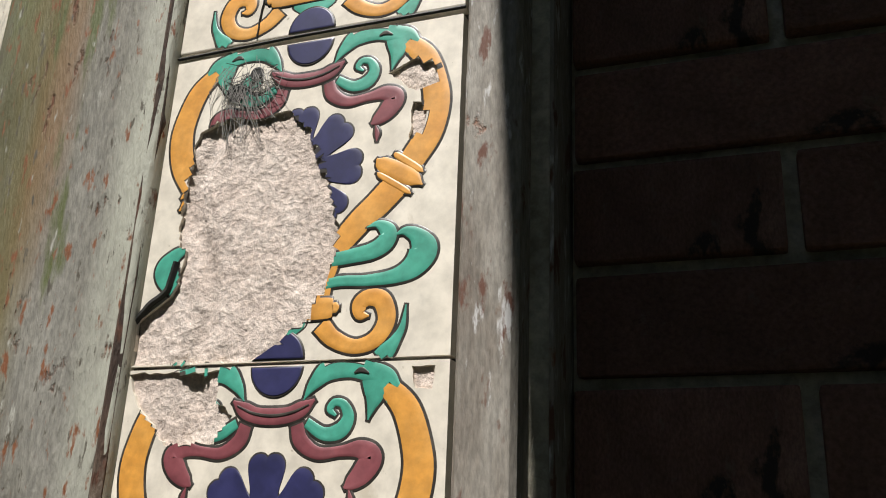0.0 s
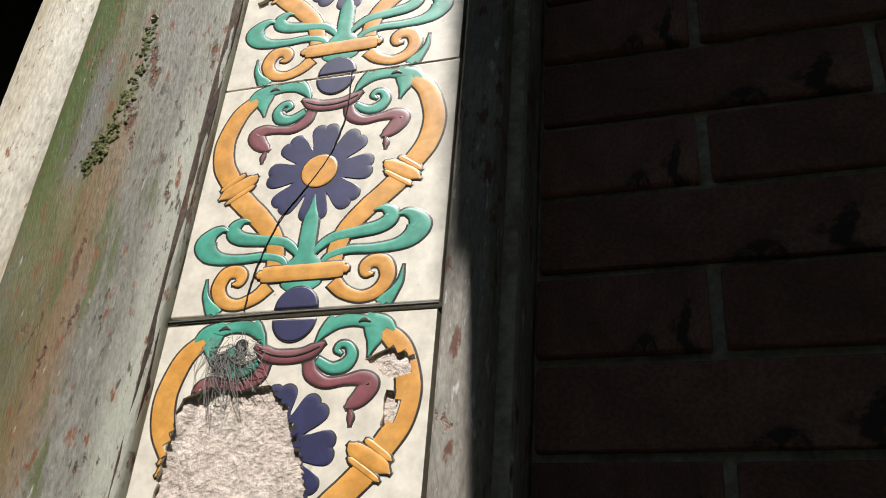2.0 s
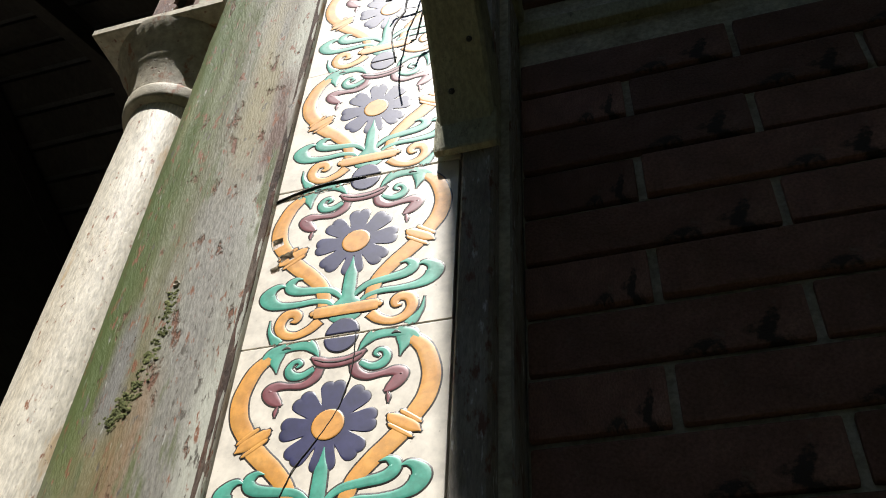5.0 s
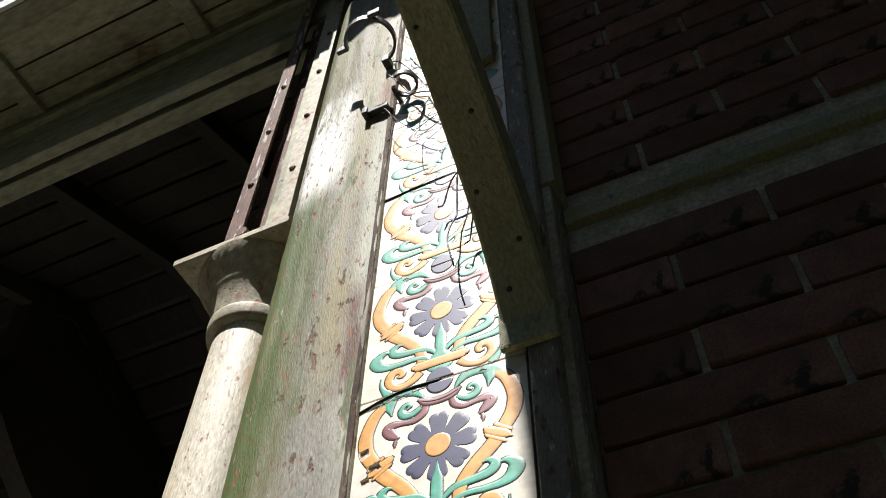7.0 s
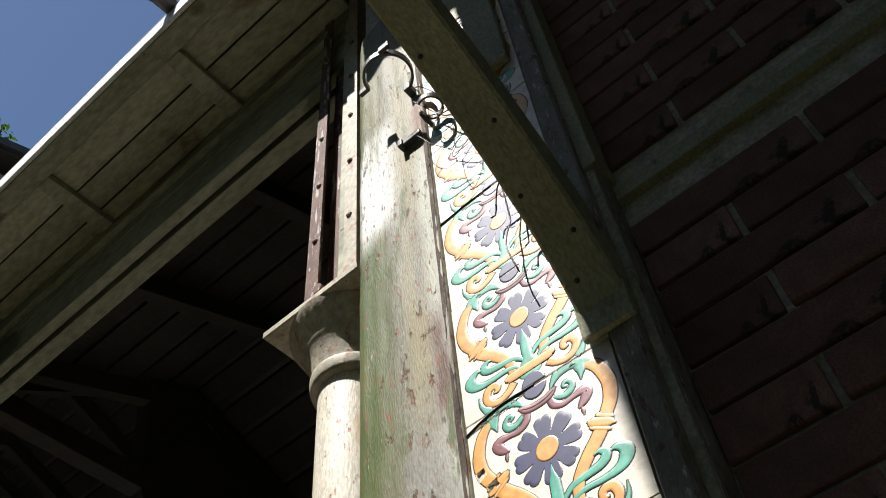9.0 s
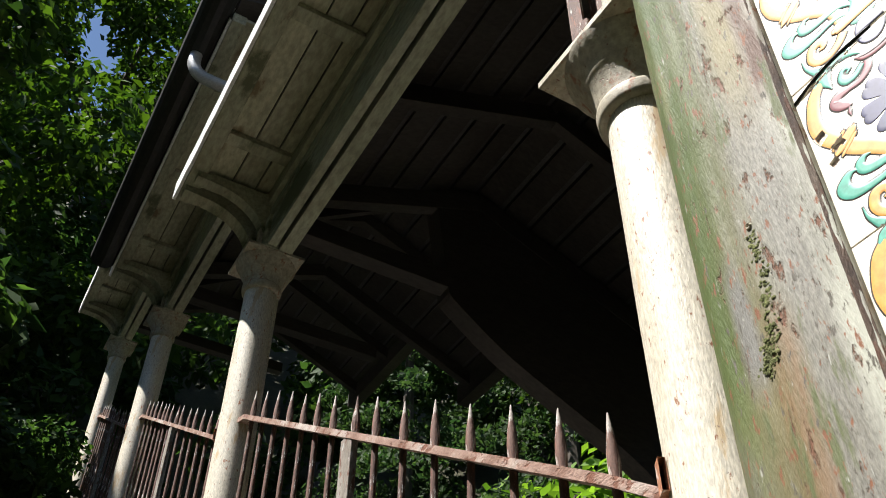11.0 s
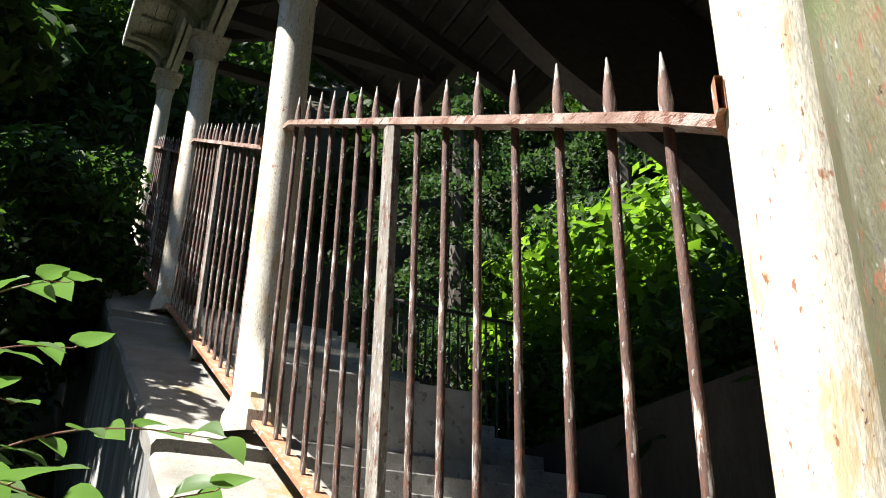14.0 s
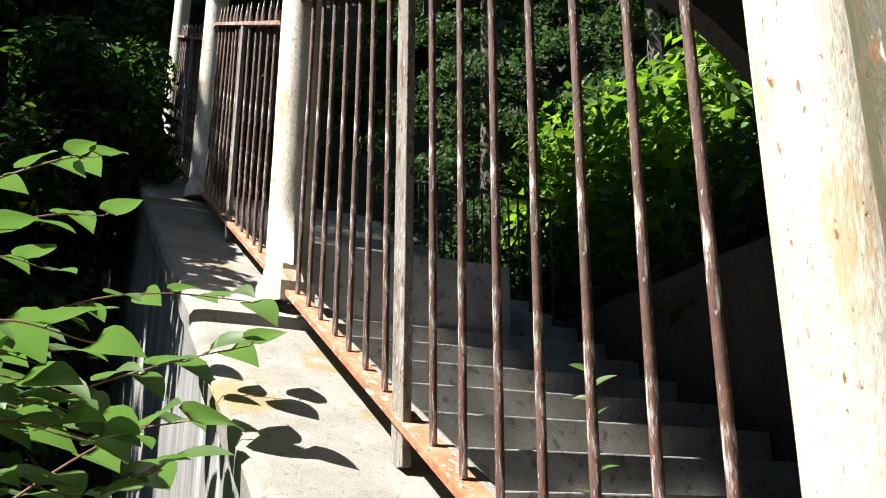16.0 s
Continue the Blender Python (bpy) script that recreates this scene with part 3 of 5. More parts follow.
def make_bay_roof():
    """One bay: local x from 0 at its lower column to -BAY; z = 0 at the upper capital's top."""
    t = thing("bay_roof", "pale green boarded eave and roof of one stair bay, paint stained", "roof", (COL_X, 0, CAP_Z + RISE), "stepped roofs of the stair")
    x0, x1, zs = 0.03, -BAY - 0.13, 0.325
    ys = [EAVE_Y + 0.075, -0.052, 0.045, 0.15]
    for k in range(3):
        part("soffit_board", Geo().box(x1 + 0.02, x0, ys[k] + 0.003, ys[k + 1] - 0.003, zs, zs + 0.02, 0.002), M["board"], t)
    part("edge_board", Geo().box(x1, x0, EAVE_Y + 0.01, EAVE_Y + 0.078, zs - 0.035, zs + 0.03, 0.004), M["wood"], t)
    for k in range(4):
        xb = -0.50 - 0.655 * k + 0.03
        if k < 3:
            part("batten", Geo().box(xb - 0.03, xb + 0.03, EAVE_Y + 0.079, 0.152, zs - 0.028, zs - 0.001, 0.004), M["wood"], t)
    # white metal drip edge, slightly wavy
    g = Geo()
    N = 60
    for i in range(N + 1):
        x = x0 + (x1 - x0) * i / N
        e = 0.004 * noise.noise((x * 5, 1, 0)) + 0.002 * noise.noise((x * 17, 2, 0))
        g.v += [(x, EAVE_Y + 0.008, zs - 0.038), (x, EAVE_Y - 0.004 + e, zs - 0.036 + e), (x, EAVE_Y - 0.006 + e, zs + 0.055), (x, EAVE_Y + 0.03, zs + 0.075)]
    g.f = [(i * 4 + k, (i + 1) * 4 + k, (i + 1) * 4 + k + 1, i * 4 + k + 1) for i in range(N) for k in range(3)]
    part("drip_edge", g, M["white"], t, "white metal drip edge")
    # double beam with a dark gap between its planks
    bm_ = part("beam", Geo().box(-BAY + 0.10, x0, 0.170, 0.226, 0.0, 0.17, 0.004), M["wood"], t)
    part("plank", Geo().box(-BAY + 0.10, x0, 0.122, 0.158, 0.01, 0.17, 0.004), M["wood"], bm_)
    part("plank", Geo().box(x1 + 0.05, x0, 0.12, 0.21, 0.175, 0.24, 0.004), M["wood"], bm_)
    part("plate", Geo().box(x1 + 0.05, x0, 0.10, 0.20, 0.244, 0.32, 0.004), M["wood"], t)
    # curved console under the upper end
    cur = spline([(0.115, 0.0), (0.09, 0.10), (0.03, 0.19), (-0.07, 0.245), (EAVE_Y + 0.02, 0.262)], 5)
    out = [tuple(q) for q in cur] + [(EAVE_Y + 0.02, 0.30), (0.20, 0.30), (0.20, 0.0)]
    g = Geo().prism(out, -BAY - 0.085, -BAY - 0.02, lambda u, v, w: (w, u, v))
    con = part("console", g, M["wood"], t)
    part("console_rib", Geo().prism([(q[0] - 0.0, q[1]) for q in out], -BAY + 0.03, -BAY + 0.08, lambda u, v, w: (w, u + 0.02, v)), M["wood"], con)
    part("block", Geo().box(-BAY - 0.06, -BAY + 0.12, 0.11, 0.215, 0.0, 0.17, 0.005), M["wood"], con)
    # roof deck up to the ridge and down to the far side, with boards below
    RY, RZ, FY = 1.15, 0.95, 2.5
    for (ya, za), (yb, zb) in (((EAVE_Y, zs + 0.06), (RY, RZ)), ((RY, RZ), (FY, zs + 0.06))):
        g = Geo()
        g.add([(x0 + 0.1, ya, za), (x1, ya, za), (x1, yb, zb), (x0 + 0.1, yb, zb)] + [(x0 + 0.1, ya, za + 0.05), (x1, ya, za + 0.05), (x1, yb, zb + 0.05), (x0 + 0.1, yb, zb + 0.05)],
              [(0, 1, 2, 3), (7, 6, 5, 4), (0, 4, 5, 1), (1, 5, 6, 2), (2, 6, 7, 3), (3, 7, 4, 0)])
        part("roof_deck", g, M["slate"], t)
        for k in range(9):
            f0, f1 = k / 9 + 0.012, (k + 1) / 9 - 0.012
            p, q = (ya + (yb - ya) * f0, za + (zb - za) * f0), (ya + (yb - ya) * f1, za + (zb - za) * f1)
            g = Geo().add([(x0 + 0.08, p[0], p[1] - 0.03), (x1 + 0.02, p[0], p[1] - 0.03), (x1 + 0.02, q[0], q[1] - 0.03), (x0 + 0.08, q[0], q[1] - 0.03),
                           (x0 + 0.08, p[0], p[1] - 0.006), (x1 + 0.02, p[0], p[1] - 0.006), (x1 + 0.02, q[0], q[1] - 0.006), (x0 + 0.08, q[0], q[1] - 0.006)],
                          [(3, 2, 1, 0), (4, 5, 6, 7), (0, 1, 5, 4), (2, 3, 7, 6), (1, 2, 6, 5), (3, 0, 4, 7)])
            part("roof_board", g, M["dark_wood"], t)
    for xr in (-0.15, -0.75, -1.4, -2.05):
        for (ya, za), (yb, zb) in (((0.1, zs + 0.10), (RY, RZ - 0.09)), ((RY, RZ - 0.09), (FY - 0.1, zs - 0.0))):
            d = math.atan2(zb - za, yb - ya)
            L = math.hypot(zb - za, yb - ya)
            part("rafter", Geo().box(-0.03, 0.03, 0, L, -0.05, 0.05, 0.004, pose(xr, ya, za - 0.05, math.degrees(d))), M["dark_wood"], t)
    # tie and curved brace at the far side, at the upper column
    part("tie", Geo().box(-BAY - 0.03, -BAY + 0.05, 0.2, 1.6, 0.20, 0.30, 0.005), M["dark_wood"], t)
    # closing boards added between the stepped roofs to keep the inside dark
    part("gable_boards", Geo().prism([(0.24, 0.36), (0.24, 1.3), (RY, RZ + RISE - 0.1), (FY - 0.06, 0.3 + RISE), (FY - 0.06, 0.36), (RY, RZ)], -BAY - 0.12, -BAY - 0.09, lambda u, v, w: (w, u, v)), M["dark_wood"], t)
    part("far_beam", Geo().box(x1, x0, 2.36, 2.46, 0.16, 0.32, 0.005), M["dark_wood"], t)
    return t


roof0 = make_bay_roof()
for k in (1, 2):
    copy_thing(roof0, pose(COL_X - k * BAY, 0, CAP_Z + RISE * (k + 1)))
arch_low = [tuple(q) for q in spline([(0.98, 0.17), (1.03, 0.12), (1.28, -0.06), (1.62, -0.23), (1.97, -0.41), (2.29, -0.71), (2.42, -1.0)], 4)]
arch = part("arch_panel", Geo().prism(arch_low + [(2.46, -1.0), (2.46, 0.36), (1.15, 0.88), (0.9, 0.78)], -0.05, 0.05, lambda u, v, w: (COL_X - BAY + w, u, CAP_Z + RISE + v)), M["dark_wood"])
tagged(arch, "timber spandrel closing the far side under the roof, darkened as shade", "panel")
# dark gutter along the second eave, with its zinc elbow
zg = CAP_Z + 2 * RISE + 0.32
xg = COL_X - BAY
gut = thing("gutter", "old dark half-round gutter under the higher eave", "gutter")
g = Geo()
for i in range(41):
    x = xg + 0.22 - (BAY + 0.27) * i / 40
    e = 0.006 * noise.noise((x * 4, 0, 3))
    for k in range(9):
        a = math.pi * k / 8
        g.v.append((x, EAVE_Y - 0.075 + 0.078 * math.cos(a), zg + 0.03 - 0.078 * math.sin(a) + e))
g.f = [(i * 9 + k, i * 9 + k + 1, (i + 1) * 9 + k + 1, (i + 1) * 9 + k) for i in range(40) for k in range(8)]
part("channel", g, M["black"], gut)
part("end_plate", Geo().prism([(0.078 * math.cos(math.pi * k / 8), -0.078 * math.sin(math.pi * k / 8)) for k in range(9)], xg + 0.22, xg + 0.225,
                              lambda u, v, w: (w, EAVE_Y - 0.075 + u, zg + 0.03 + v)), M["slate"], gut)
el = spline([(xg - 0.25, EAVE_Y - 0.075, zg - 0.03), (xg - 0.25, EAVE_Y - 0.07, zg - 0.12), (xg - 0.24, EAVE_Y - 0.02, zg - 0.19), (xg - 0.22, EAVE_Y + 0.12, zg - 0.22)], 5)
part("elbow", Geo().tube(el, 0.032, 14), M["zinc"], gut, "pale zinc elbow pipe", True)
sp = part("rain_spout", Geo().tube([(-0.72, EAVE_Y + 0.02, 4.33), (-0.72, EAVE_Y - 0.06, 4.325), (-0.72, EAVE_Y - 0.085, 4.31)], 0.026, 16), M["slate"], None, "", True)
tagged(sp, "short dark round rain spout at the roof edge", "spout")

# ---------------------------------------------------------------- parapet, stair, fence
par = thing("parapet", "sloping concrete parapet with a worn coping and streaked outer face", "parapet", kind="structure")
for k in range(4):
    xa = COL_X - k * BAY + (0.12 if k else 0.35)
    xb = COL_X - (k + 1) * BAY + 0.12
    za, zb = coping_z(xa), coping_z(xb) - 0.035
    N = 40
    g = Geo()
    sec = [(-0.108, -0.10), (-0.126, -0.085), (-0.130, -0.02), (-0.118, -0.004), (-0.09, 0.0), (0.10, 0.002), (0.32, 0.0), (0.338, -0.012), (0.34, -0.5)]
    for i in range(N + 1):
        f = i / N
        x, z = xa + (xb - xa) * f, za + (zb - za) * f
        for q, (y, dz) in enumerate(sec):
            e = 0.006 * noise.noise((x * 5, y * 5, 2)) + 0.003 * noise.noise((x * 16, y * 16, 5))
            g.v.append((x, y + (e if q < 3 else 0), z + dz + e * 0.6))
    ns = len(sec)
    g.f = [(i * ns + q, i * ns + q + 1, (i + 1) * ns + q + 1, (i + 1) * ns + q) for i in range(N) for q in range(ns - 1)]
    g.f += [tuple(range(ns)), tuple(range(N * ns + ns - 1, N * ns - 1, -1))]
    part("coping", g, M["concrete"], par, smooth=False)
    g = Geo()
    g.add([(xa, -0.104, za - 0.09), (xb, -0.104, zb - 0.09), (xb, 0.339, zb - 0.09), (xa, 0.339, za - 0.09),
           (xa, -0.104, za - 1.6), (xb, -0.104, zb - 1.6), (xb, 0.339, zb - 1.6), (xa, 0.339, za - 1.6)],
          [(0, 1, 2, 3), (7, 6, 5, 4), (0, 4, 5, 1), (1, 5, 6, 2), (2, 6, 7, 3), (3, 7, 4, 0)])
    part("outer_face", g, M["streaked"], par)

stair = thing("stair", "pale concrete stair climbing behind the fence", "stair", kind="structure")
for k in range(26):
    xn, zt = -0.72 - 0.285 * k, 0.873 + 0.1493 * k
    g = Geo().box(xn - 0.60, xn + 0.006 * math.sin(k), 0.345, 2.3, zt - 0.45, zt, 0.006)
    part("step", g, M["step"], stair)
tagged(part("landing_wall", Geo().box(-4.35, -3.9, 0.345, 1.74, 1.9, 2.9, 0.012), M["step"]), "low grey plastered wall at the top of the flight", "wall", kind="structure")
far_rail = thing("far_railing", "thin dark iron railing climbing along the far side of the stair", "railing")
far_top = lambda x: 4.25 + 0.44 * (-6.0 - x)
part("top_rail", Geo().tube([(-4.6, 2.45, far_top(-4.6)), (-7.6, 2.45, far_top(-7.6))], 0.016, 8), M["black"], far_rail)
for k in range(21):
    x = -4.65 - 0.145 * k
    part("bar", Geo().tube([(x, 2.45, 2.74), (x, 2.45, far_top(x))], 0.008, 6), M["black"], far_rail)
# retaining wall in the near-black stone that has the shade in its colour
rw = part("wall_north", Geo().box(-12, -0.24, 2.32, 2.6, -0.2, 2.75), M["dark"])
tagged(rw, "stained retaining wall along the stair, its shade put into the colour", "wall", kind="structure")


def make_bar(name="bar"):
    g = Geo()
    H = 0.93
    prof_ = [(0.0072, 0.0), (0.0076, H * 0.3), (0.0071, H * 0.6), (0.0075, H - 0.11), (0.0098, H - 0.07), (0.0085, H - 0.05), (0.0012, H)]
    g.lathe(prof_, 10)
    return g.mesh(name, True)


def make_fence():
    """One bay of railings; local origin at the lower column's foot."""
    f = thing("fence", "rusty spiked iron railings with a sloping top rail", "fence", (COL_X, COL_Y, BASE_Z), "fence bays between the columns")
    sl = 0.0724 / 0.1258
    x1, d, z1 = -0.182, 0.1258, 2.2683 - BASE_Z
    me = make_bar()
    me.materials.append(M["rust"])
    rb = random.Random(9)
    zf = lambda x: SLOPE * -x
    for i in range(15):
        x = x1 - d * i + (0.012 if i == 11 else rb.uniform(-0.003, 0.003))
        zt = z1 + 0.0724 * i
        if i == 7:
            continue
        b = part("bar", me, None, f)
        zl = zf(x) + 0.075
        b.matrix_basis = Matrix.Translation((x, 0.005, zl)) @ pose(0, 0, 0, rb.uniform(-0.4, 0.4), rb.uniform(-0.4, 0.4), 0) @ Matrix.Diagonal((1, 1, (zt - zl) / 0.93, 1))
    # flat stanchion in the middle
    x = x1 - d * 7
    st = part("stanchion", Geo().box(x - 0.030, x + 0.030, -0.016, 0.002, zf(x) - 0.02, z1 + 0.0724 * 7 - 0.115, 0.002), M["post"], f, "flat grey painted stanchion with rust")
    part("spike", Geo().lathe([(0.0095, z1 + 0.0724 * 7 - 0.13), (0.0105, z1 + 0.0724 * 7 - 0.075), (0.0012, z1 + 0.0724 * 7)], 10, x, 0.005), M["rust"], st)
    # top rail: from the clamp on the lower column to the curled end at the upper one
    pts = [(-0.075, z1 + 0.0724 * -0.85 - 0.118)] + [(x1 - d * i, z1 + 0.0724 * i - 0.111) for i in (0, 3, 6, 9, 12, 14)] + [(-BAY + 0.05, z1 + 0.0724 * 14 - 0.085)]
    g = Geo()
    for x, z in pts:
        g.v += [(x, -0.018, z - 0.009), (x, 0.026, z - 0.009), (x, 0.026, z + 0.009), (x, -0.018, z + 0.009)]
    m = len(pts)
    g.f = [(i * 4 + k, i * 4 + (k + 1) % 4, (i + 1) * 4 + (k + 1) % 4, (i + 1) * 4 + k) for i in range(m - 1) for k in range(4)] + [(0, 3, 2, 1), (m * 4 - 4, m * 4 - 3, m * 4 - 2, m * 4 - 1)]
    part("top_rail", g, M["flaked"], f, "flat rusted top rail with paint flakes")
    # bottom rail along the coping
    g = Geo()
    for x in (-0.1, -BAY + 0.09):
        z = zf(x) + 0.06
        g.v += [(x, -0.022, z), (x, 0.030, z), (x, 0.030, z + 0.016), (x, -0.022, z + 0.016)]
    g.f = [(k, (k + 1) % 4, 4 + (k + 1) % 4, 4 + k) for k in range(4)] + [(0, 3, 2, 1), (4, 5, 6, 7)]
    part("bottom_rail", g, M["sill_rust"], f, "orange rusted bottom rail")
    # clamp round the lower column
    zc = z1 - 0.17
    g = Geo()
    for k in range(13):
        a = math.radians(150 + 16 * k)
        for r, dz in ((SHAFT_R + 0.001, -0.017), (SHAFT_R + 0.010, -0.017), (SHAFT_R + 0.010, 0.017), (SHAFT_R + 0.001, 0.017)):
            g.v.append((r * math.cos(a), r * math.sin(a), zc - 0.014 + dz * 1.2))
    g.f = [(i * 4 + k, i * 4 + (k + 1) % 4, (i + 1) * 4 + (k + 1) % 4, (i + 1) * 4 + k) for i in range(6) for k in range(4)] + [(0, 1, 2, 3)]
    part("clamp", g, M["sill_rust"], f, "rusted half-round clamp")
    return f


fence0 = make_fence()
for k in (1, 2):
    copy_thing(fence0, pose(COL_X - k * BAY, COL_Y, BASE_Z + k * RISE))
# ---------------------------------------------------------------- tiled strip
TILE = 0.2


def inside(p, poly):
    x, y = p
    r = False
    for (a, b), (c, d) in zip(poly, poly[1:] + poly[:1]):
        if (b > y) != (d > y) and x < (c - a) * (y - b) / (d - b) + a:
            r = not r
    return r


def stroke(g, pts, widths, h, seg=12, lift=0.0, grow=0.0):
    """A glazed band along pts (tile units) with the given widths, domed to h metres."""
    c = spline([(*p, w) for p, w in zip(pts, widths)], seg)
    rows = []
    m = len(c)
    for i, q in enumerate(c):
        a, b = c[max(0, i - 1)][:2], c[min(m - 1, i + 1)][:2]
        t = (b - a) / (np.linalg.norm(b - a) + 1e-9)
        if grow and i in (0, m - 1):
            q = q + np.array([*(t * grow * (1 if i else -1)), 0])
        n_ = np.array((-t[1], t[0]))
        w = max(q[2], 0.004) / 2 + grow
        rows.append([(*(q[:2] + n_ * w * s), lift + h * k) for s, k in ((-1, 0.0), (-0.93, 0.8), (-0.4, 1.0), (0.4, 1.0), (0.93, 0.8), (1, 0.0))])
    vs = [p for r in rows for p in r]
    fs = [(i * 6 + k, i * 6 + k + 1, (i + 1) * 6 + k + 1, (i + 1) * 6 + k) for i in range(m - 1) for k in range(5)]
    return g.add(vs, fs)


def blob(g, pts, h, lift=0.0, grow=0.0):
    """A glazed patch inside a closed outline, domed to h."""
    c = np.mean(np.array(pts), axis=0)
    n_ = len(pts)
    vs = []
    rings = ((1.0, 0.0), (0.965, 0.9), (0.9, 1.0), (0.8, 1.0), (0.7, 1.0), (0.6, 1.0), (0.48, 1.0), (0.34, 1.0), (0.18, 1.0))
    for s, k in rings:
        for p in pts:
            d = np.array(p) - c
            L = np.linalg.norm(d) + 1e-9
            vs.append((*(c + d * (s + grow / L)), lift + h * k))
    vs.append((*c, lift + h))
    fs = [(j * n_ + k, j * n_ + (k + 1) % n_, (j + 1) * n_ + (k + 1) % n_, (j + 1) * n_ + k) for j in range(len(rings) - 1) for k in range(n_)]
    e = len(rings) - 1
    fs += [(e * n_ + k, e * n_ + (k + 1) % n_, (e + 1) * n_) for k in range(n_)]
    return g.add(vs, fs)


def mirror(pts):
    return [(1 - x, y) for x, y in pts]


def circle(cx, cy, r, a0=0.0, a1=360.0, n_=28):
    return [(cx + r * math.cos(math.radians(a0 + (a1 - a0) * k / n_)), cy + r * math.sin(math.radians(a0 + (a1 - a0) * k / n_))) for k in range(n_ + (a1 - a0 < 360))]


def flower(cx, cy, R):
    """Eight notched petals parted by narrow slots."""
    side = [(22.5, 0.52), (21.2, 0.55), (19.9, 0.62), (19.2, 0.72), (18.4, 0.82), (16.6, 0.905), (13.4, 0.96), (9.5, 0.99), (5.5, 0.99), (2.4, 0.975), (0.0, 0.945)]
    half = [tuple(q) for q in spline(side, 3)]
    out = []
    for k in range(8):
        for a, r in [(-a, r) for a, r in half[:-1]] + half[:0:-1]:
            th = math.radians(45 * k + a)
            out.append((cx + R * r * math.cos(th), cy + R * r * math.sin(th)))
    return out


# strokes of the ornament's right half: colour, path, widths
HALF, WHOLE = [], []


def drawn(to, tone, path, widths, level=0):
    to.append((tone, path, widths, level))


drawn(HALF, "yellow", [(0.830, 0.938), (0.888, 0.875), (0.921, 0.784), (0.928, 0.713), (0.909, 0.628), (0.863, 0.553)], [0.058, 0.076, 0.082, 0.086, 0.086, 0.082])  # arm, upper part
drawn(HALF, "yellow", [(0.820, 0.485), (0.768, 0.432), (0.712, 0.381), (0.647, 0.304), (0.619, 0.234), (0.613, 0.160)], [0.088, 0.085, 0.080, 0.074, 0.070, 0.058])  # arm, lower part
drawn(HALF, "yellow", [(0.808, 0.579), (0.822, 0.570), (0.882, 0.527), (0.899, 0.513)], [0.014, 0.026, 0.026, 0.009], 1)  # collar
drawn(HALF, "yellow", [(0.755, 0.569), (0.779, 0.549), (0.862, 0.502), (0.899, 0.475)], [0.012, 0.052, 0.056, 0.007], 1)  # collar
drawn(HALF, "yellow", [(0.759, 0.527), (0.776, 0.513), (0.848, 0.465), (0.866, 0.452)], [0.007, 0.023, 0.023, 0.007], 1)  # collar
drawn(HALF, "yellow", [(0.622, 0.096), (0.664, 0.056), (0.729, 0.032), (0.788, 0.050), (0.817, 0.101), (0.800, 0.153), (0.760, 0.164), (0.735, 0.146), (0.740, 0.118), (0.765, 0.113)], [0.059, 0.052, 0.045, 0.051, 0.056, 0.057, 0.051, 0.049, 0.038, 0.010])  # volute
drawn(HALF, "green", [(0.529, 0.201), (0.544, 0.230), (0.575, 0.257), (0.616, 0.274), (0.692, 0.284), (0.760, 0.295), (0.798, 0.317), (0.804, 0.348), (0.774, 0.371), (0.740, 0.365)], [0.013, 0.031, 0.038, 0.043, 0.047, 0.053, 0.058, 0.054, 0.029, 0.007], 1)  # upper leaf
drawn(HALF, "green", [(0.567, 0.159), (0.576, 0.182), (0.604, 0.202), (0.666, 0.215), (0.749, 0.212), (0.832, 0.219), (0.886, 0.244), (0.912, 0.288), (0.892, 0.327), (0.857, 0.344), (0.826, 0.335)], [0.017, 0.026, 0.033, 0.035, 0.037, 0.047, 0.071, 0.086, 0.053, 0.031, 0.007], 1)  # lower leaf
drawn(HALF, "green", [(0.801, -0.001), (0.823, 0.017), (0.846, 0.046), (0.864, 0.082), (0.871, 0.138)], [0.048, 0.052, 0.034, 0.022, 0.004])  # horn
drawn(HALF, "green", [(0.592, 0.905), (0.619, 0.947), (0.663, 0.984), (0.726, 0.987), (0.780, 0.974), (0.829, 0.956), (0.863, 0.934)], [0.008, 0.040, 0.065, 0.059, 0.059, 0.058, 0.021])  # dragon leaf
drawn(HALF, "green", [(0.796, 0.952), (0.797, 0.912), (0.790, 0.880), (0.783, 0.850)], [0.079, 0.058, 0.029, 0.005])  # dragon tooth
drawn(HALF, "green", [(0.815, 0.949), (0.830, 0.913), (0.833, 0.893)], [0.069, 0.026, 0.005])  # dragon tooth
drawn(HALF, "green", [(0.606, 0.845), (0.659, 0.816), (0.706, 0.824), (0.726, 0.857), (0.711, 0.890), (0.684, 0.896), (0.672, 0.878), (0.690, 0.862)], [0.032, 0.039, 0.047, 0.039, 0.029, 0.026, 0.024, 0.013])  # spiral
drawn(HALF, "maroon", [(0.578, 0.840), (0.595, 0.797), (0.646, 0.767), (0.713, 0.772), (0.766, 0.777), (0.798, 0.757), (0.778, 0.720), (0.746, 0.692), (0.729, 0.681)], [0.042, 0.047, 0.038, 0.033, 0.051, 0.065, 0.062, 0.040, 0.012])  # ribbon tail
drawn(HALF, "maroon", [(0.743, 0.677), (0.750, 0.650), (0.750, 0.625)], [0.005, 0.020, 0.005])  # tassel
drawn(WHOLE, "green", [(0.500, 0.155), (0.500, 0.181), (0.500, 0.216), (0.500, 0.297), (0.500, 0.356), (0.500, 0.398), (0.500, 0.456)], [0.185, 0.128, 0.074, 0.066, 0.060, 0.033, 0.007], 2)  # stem
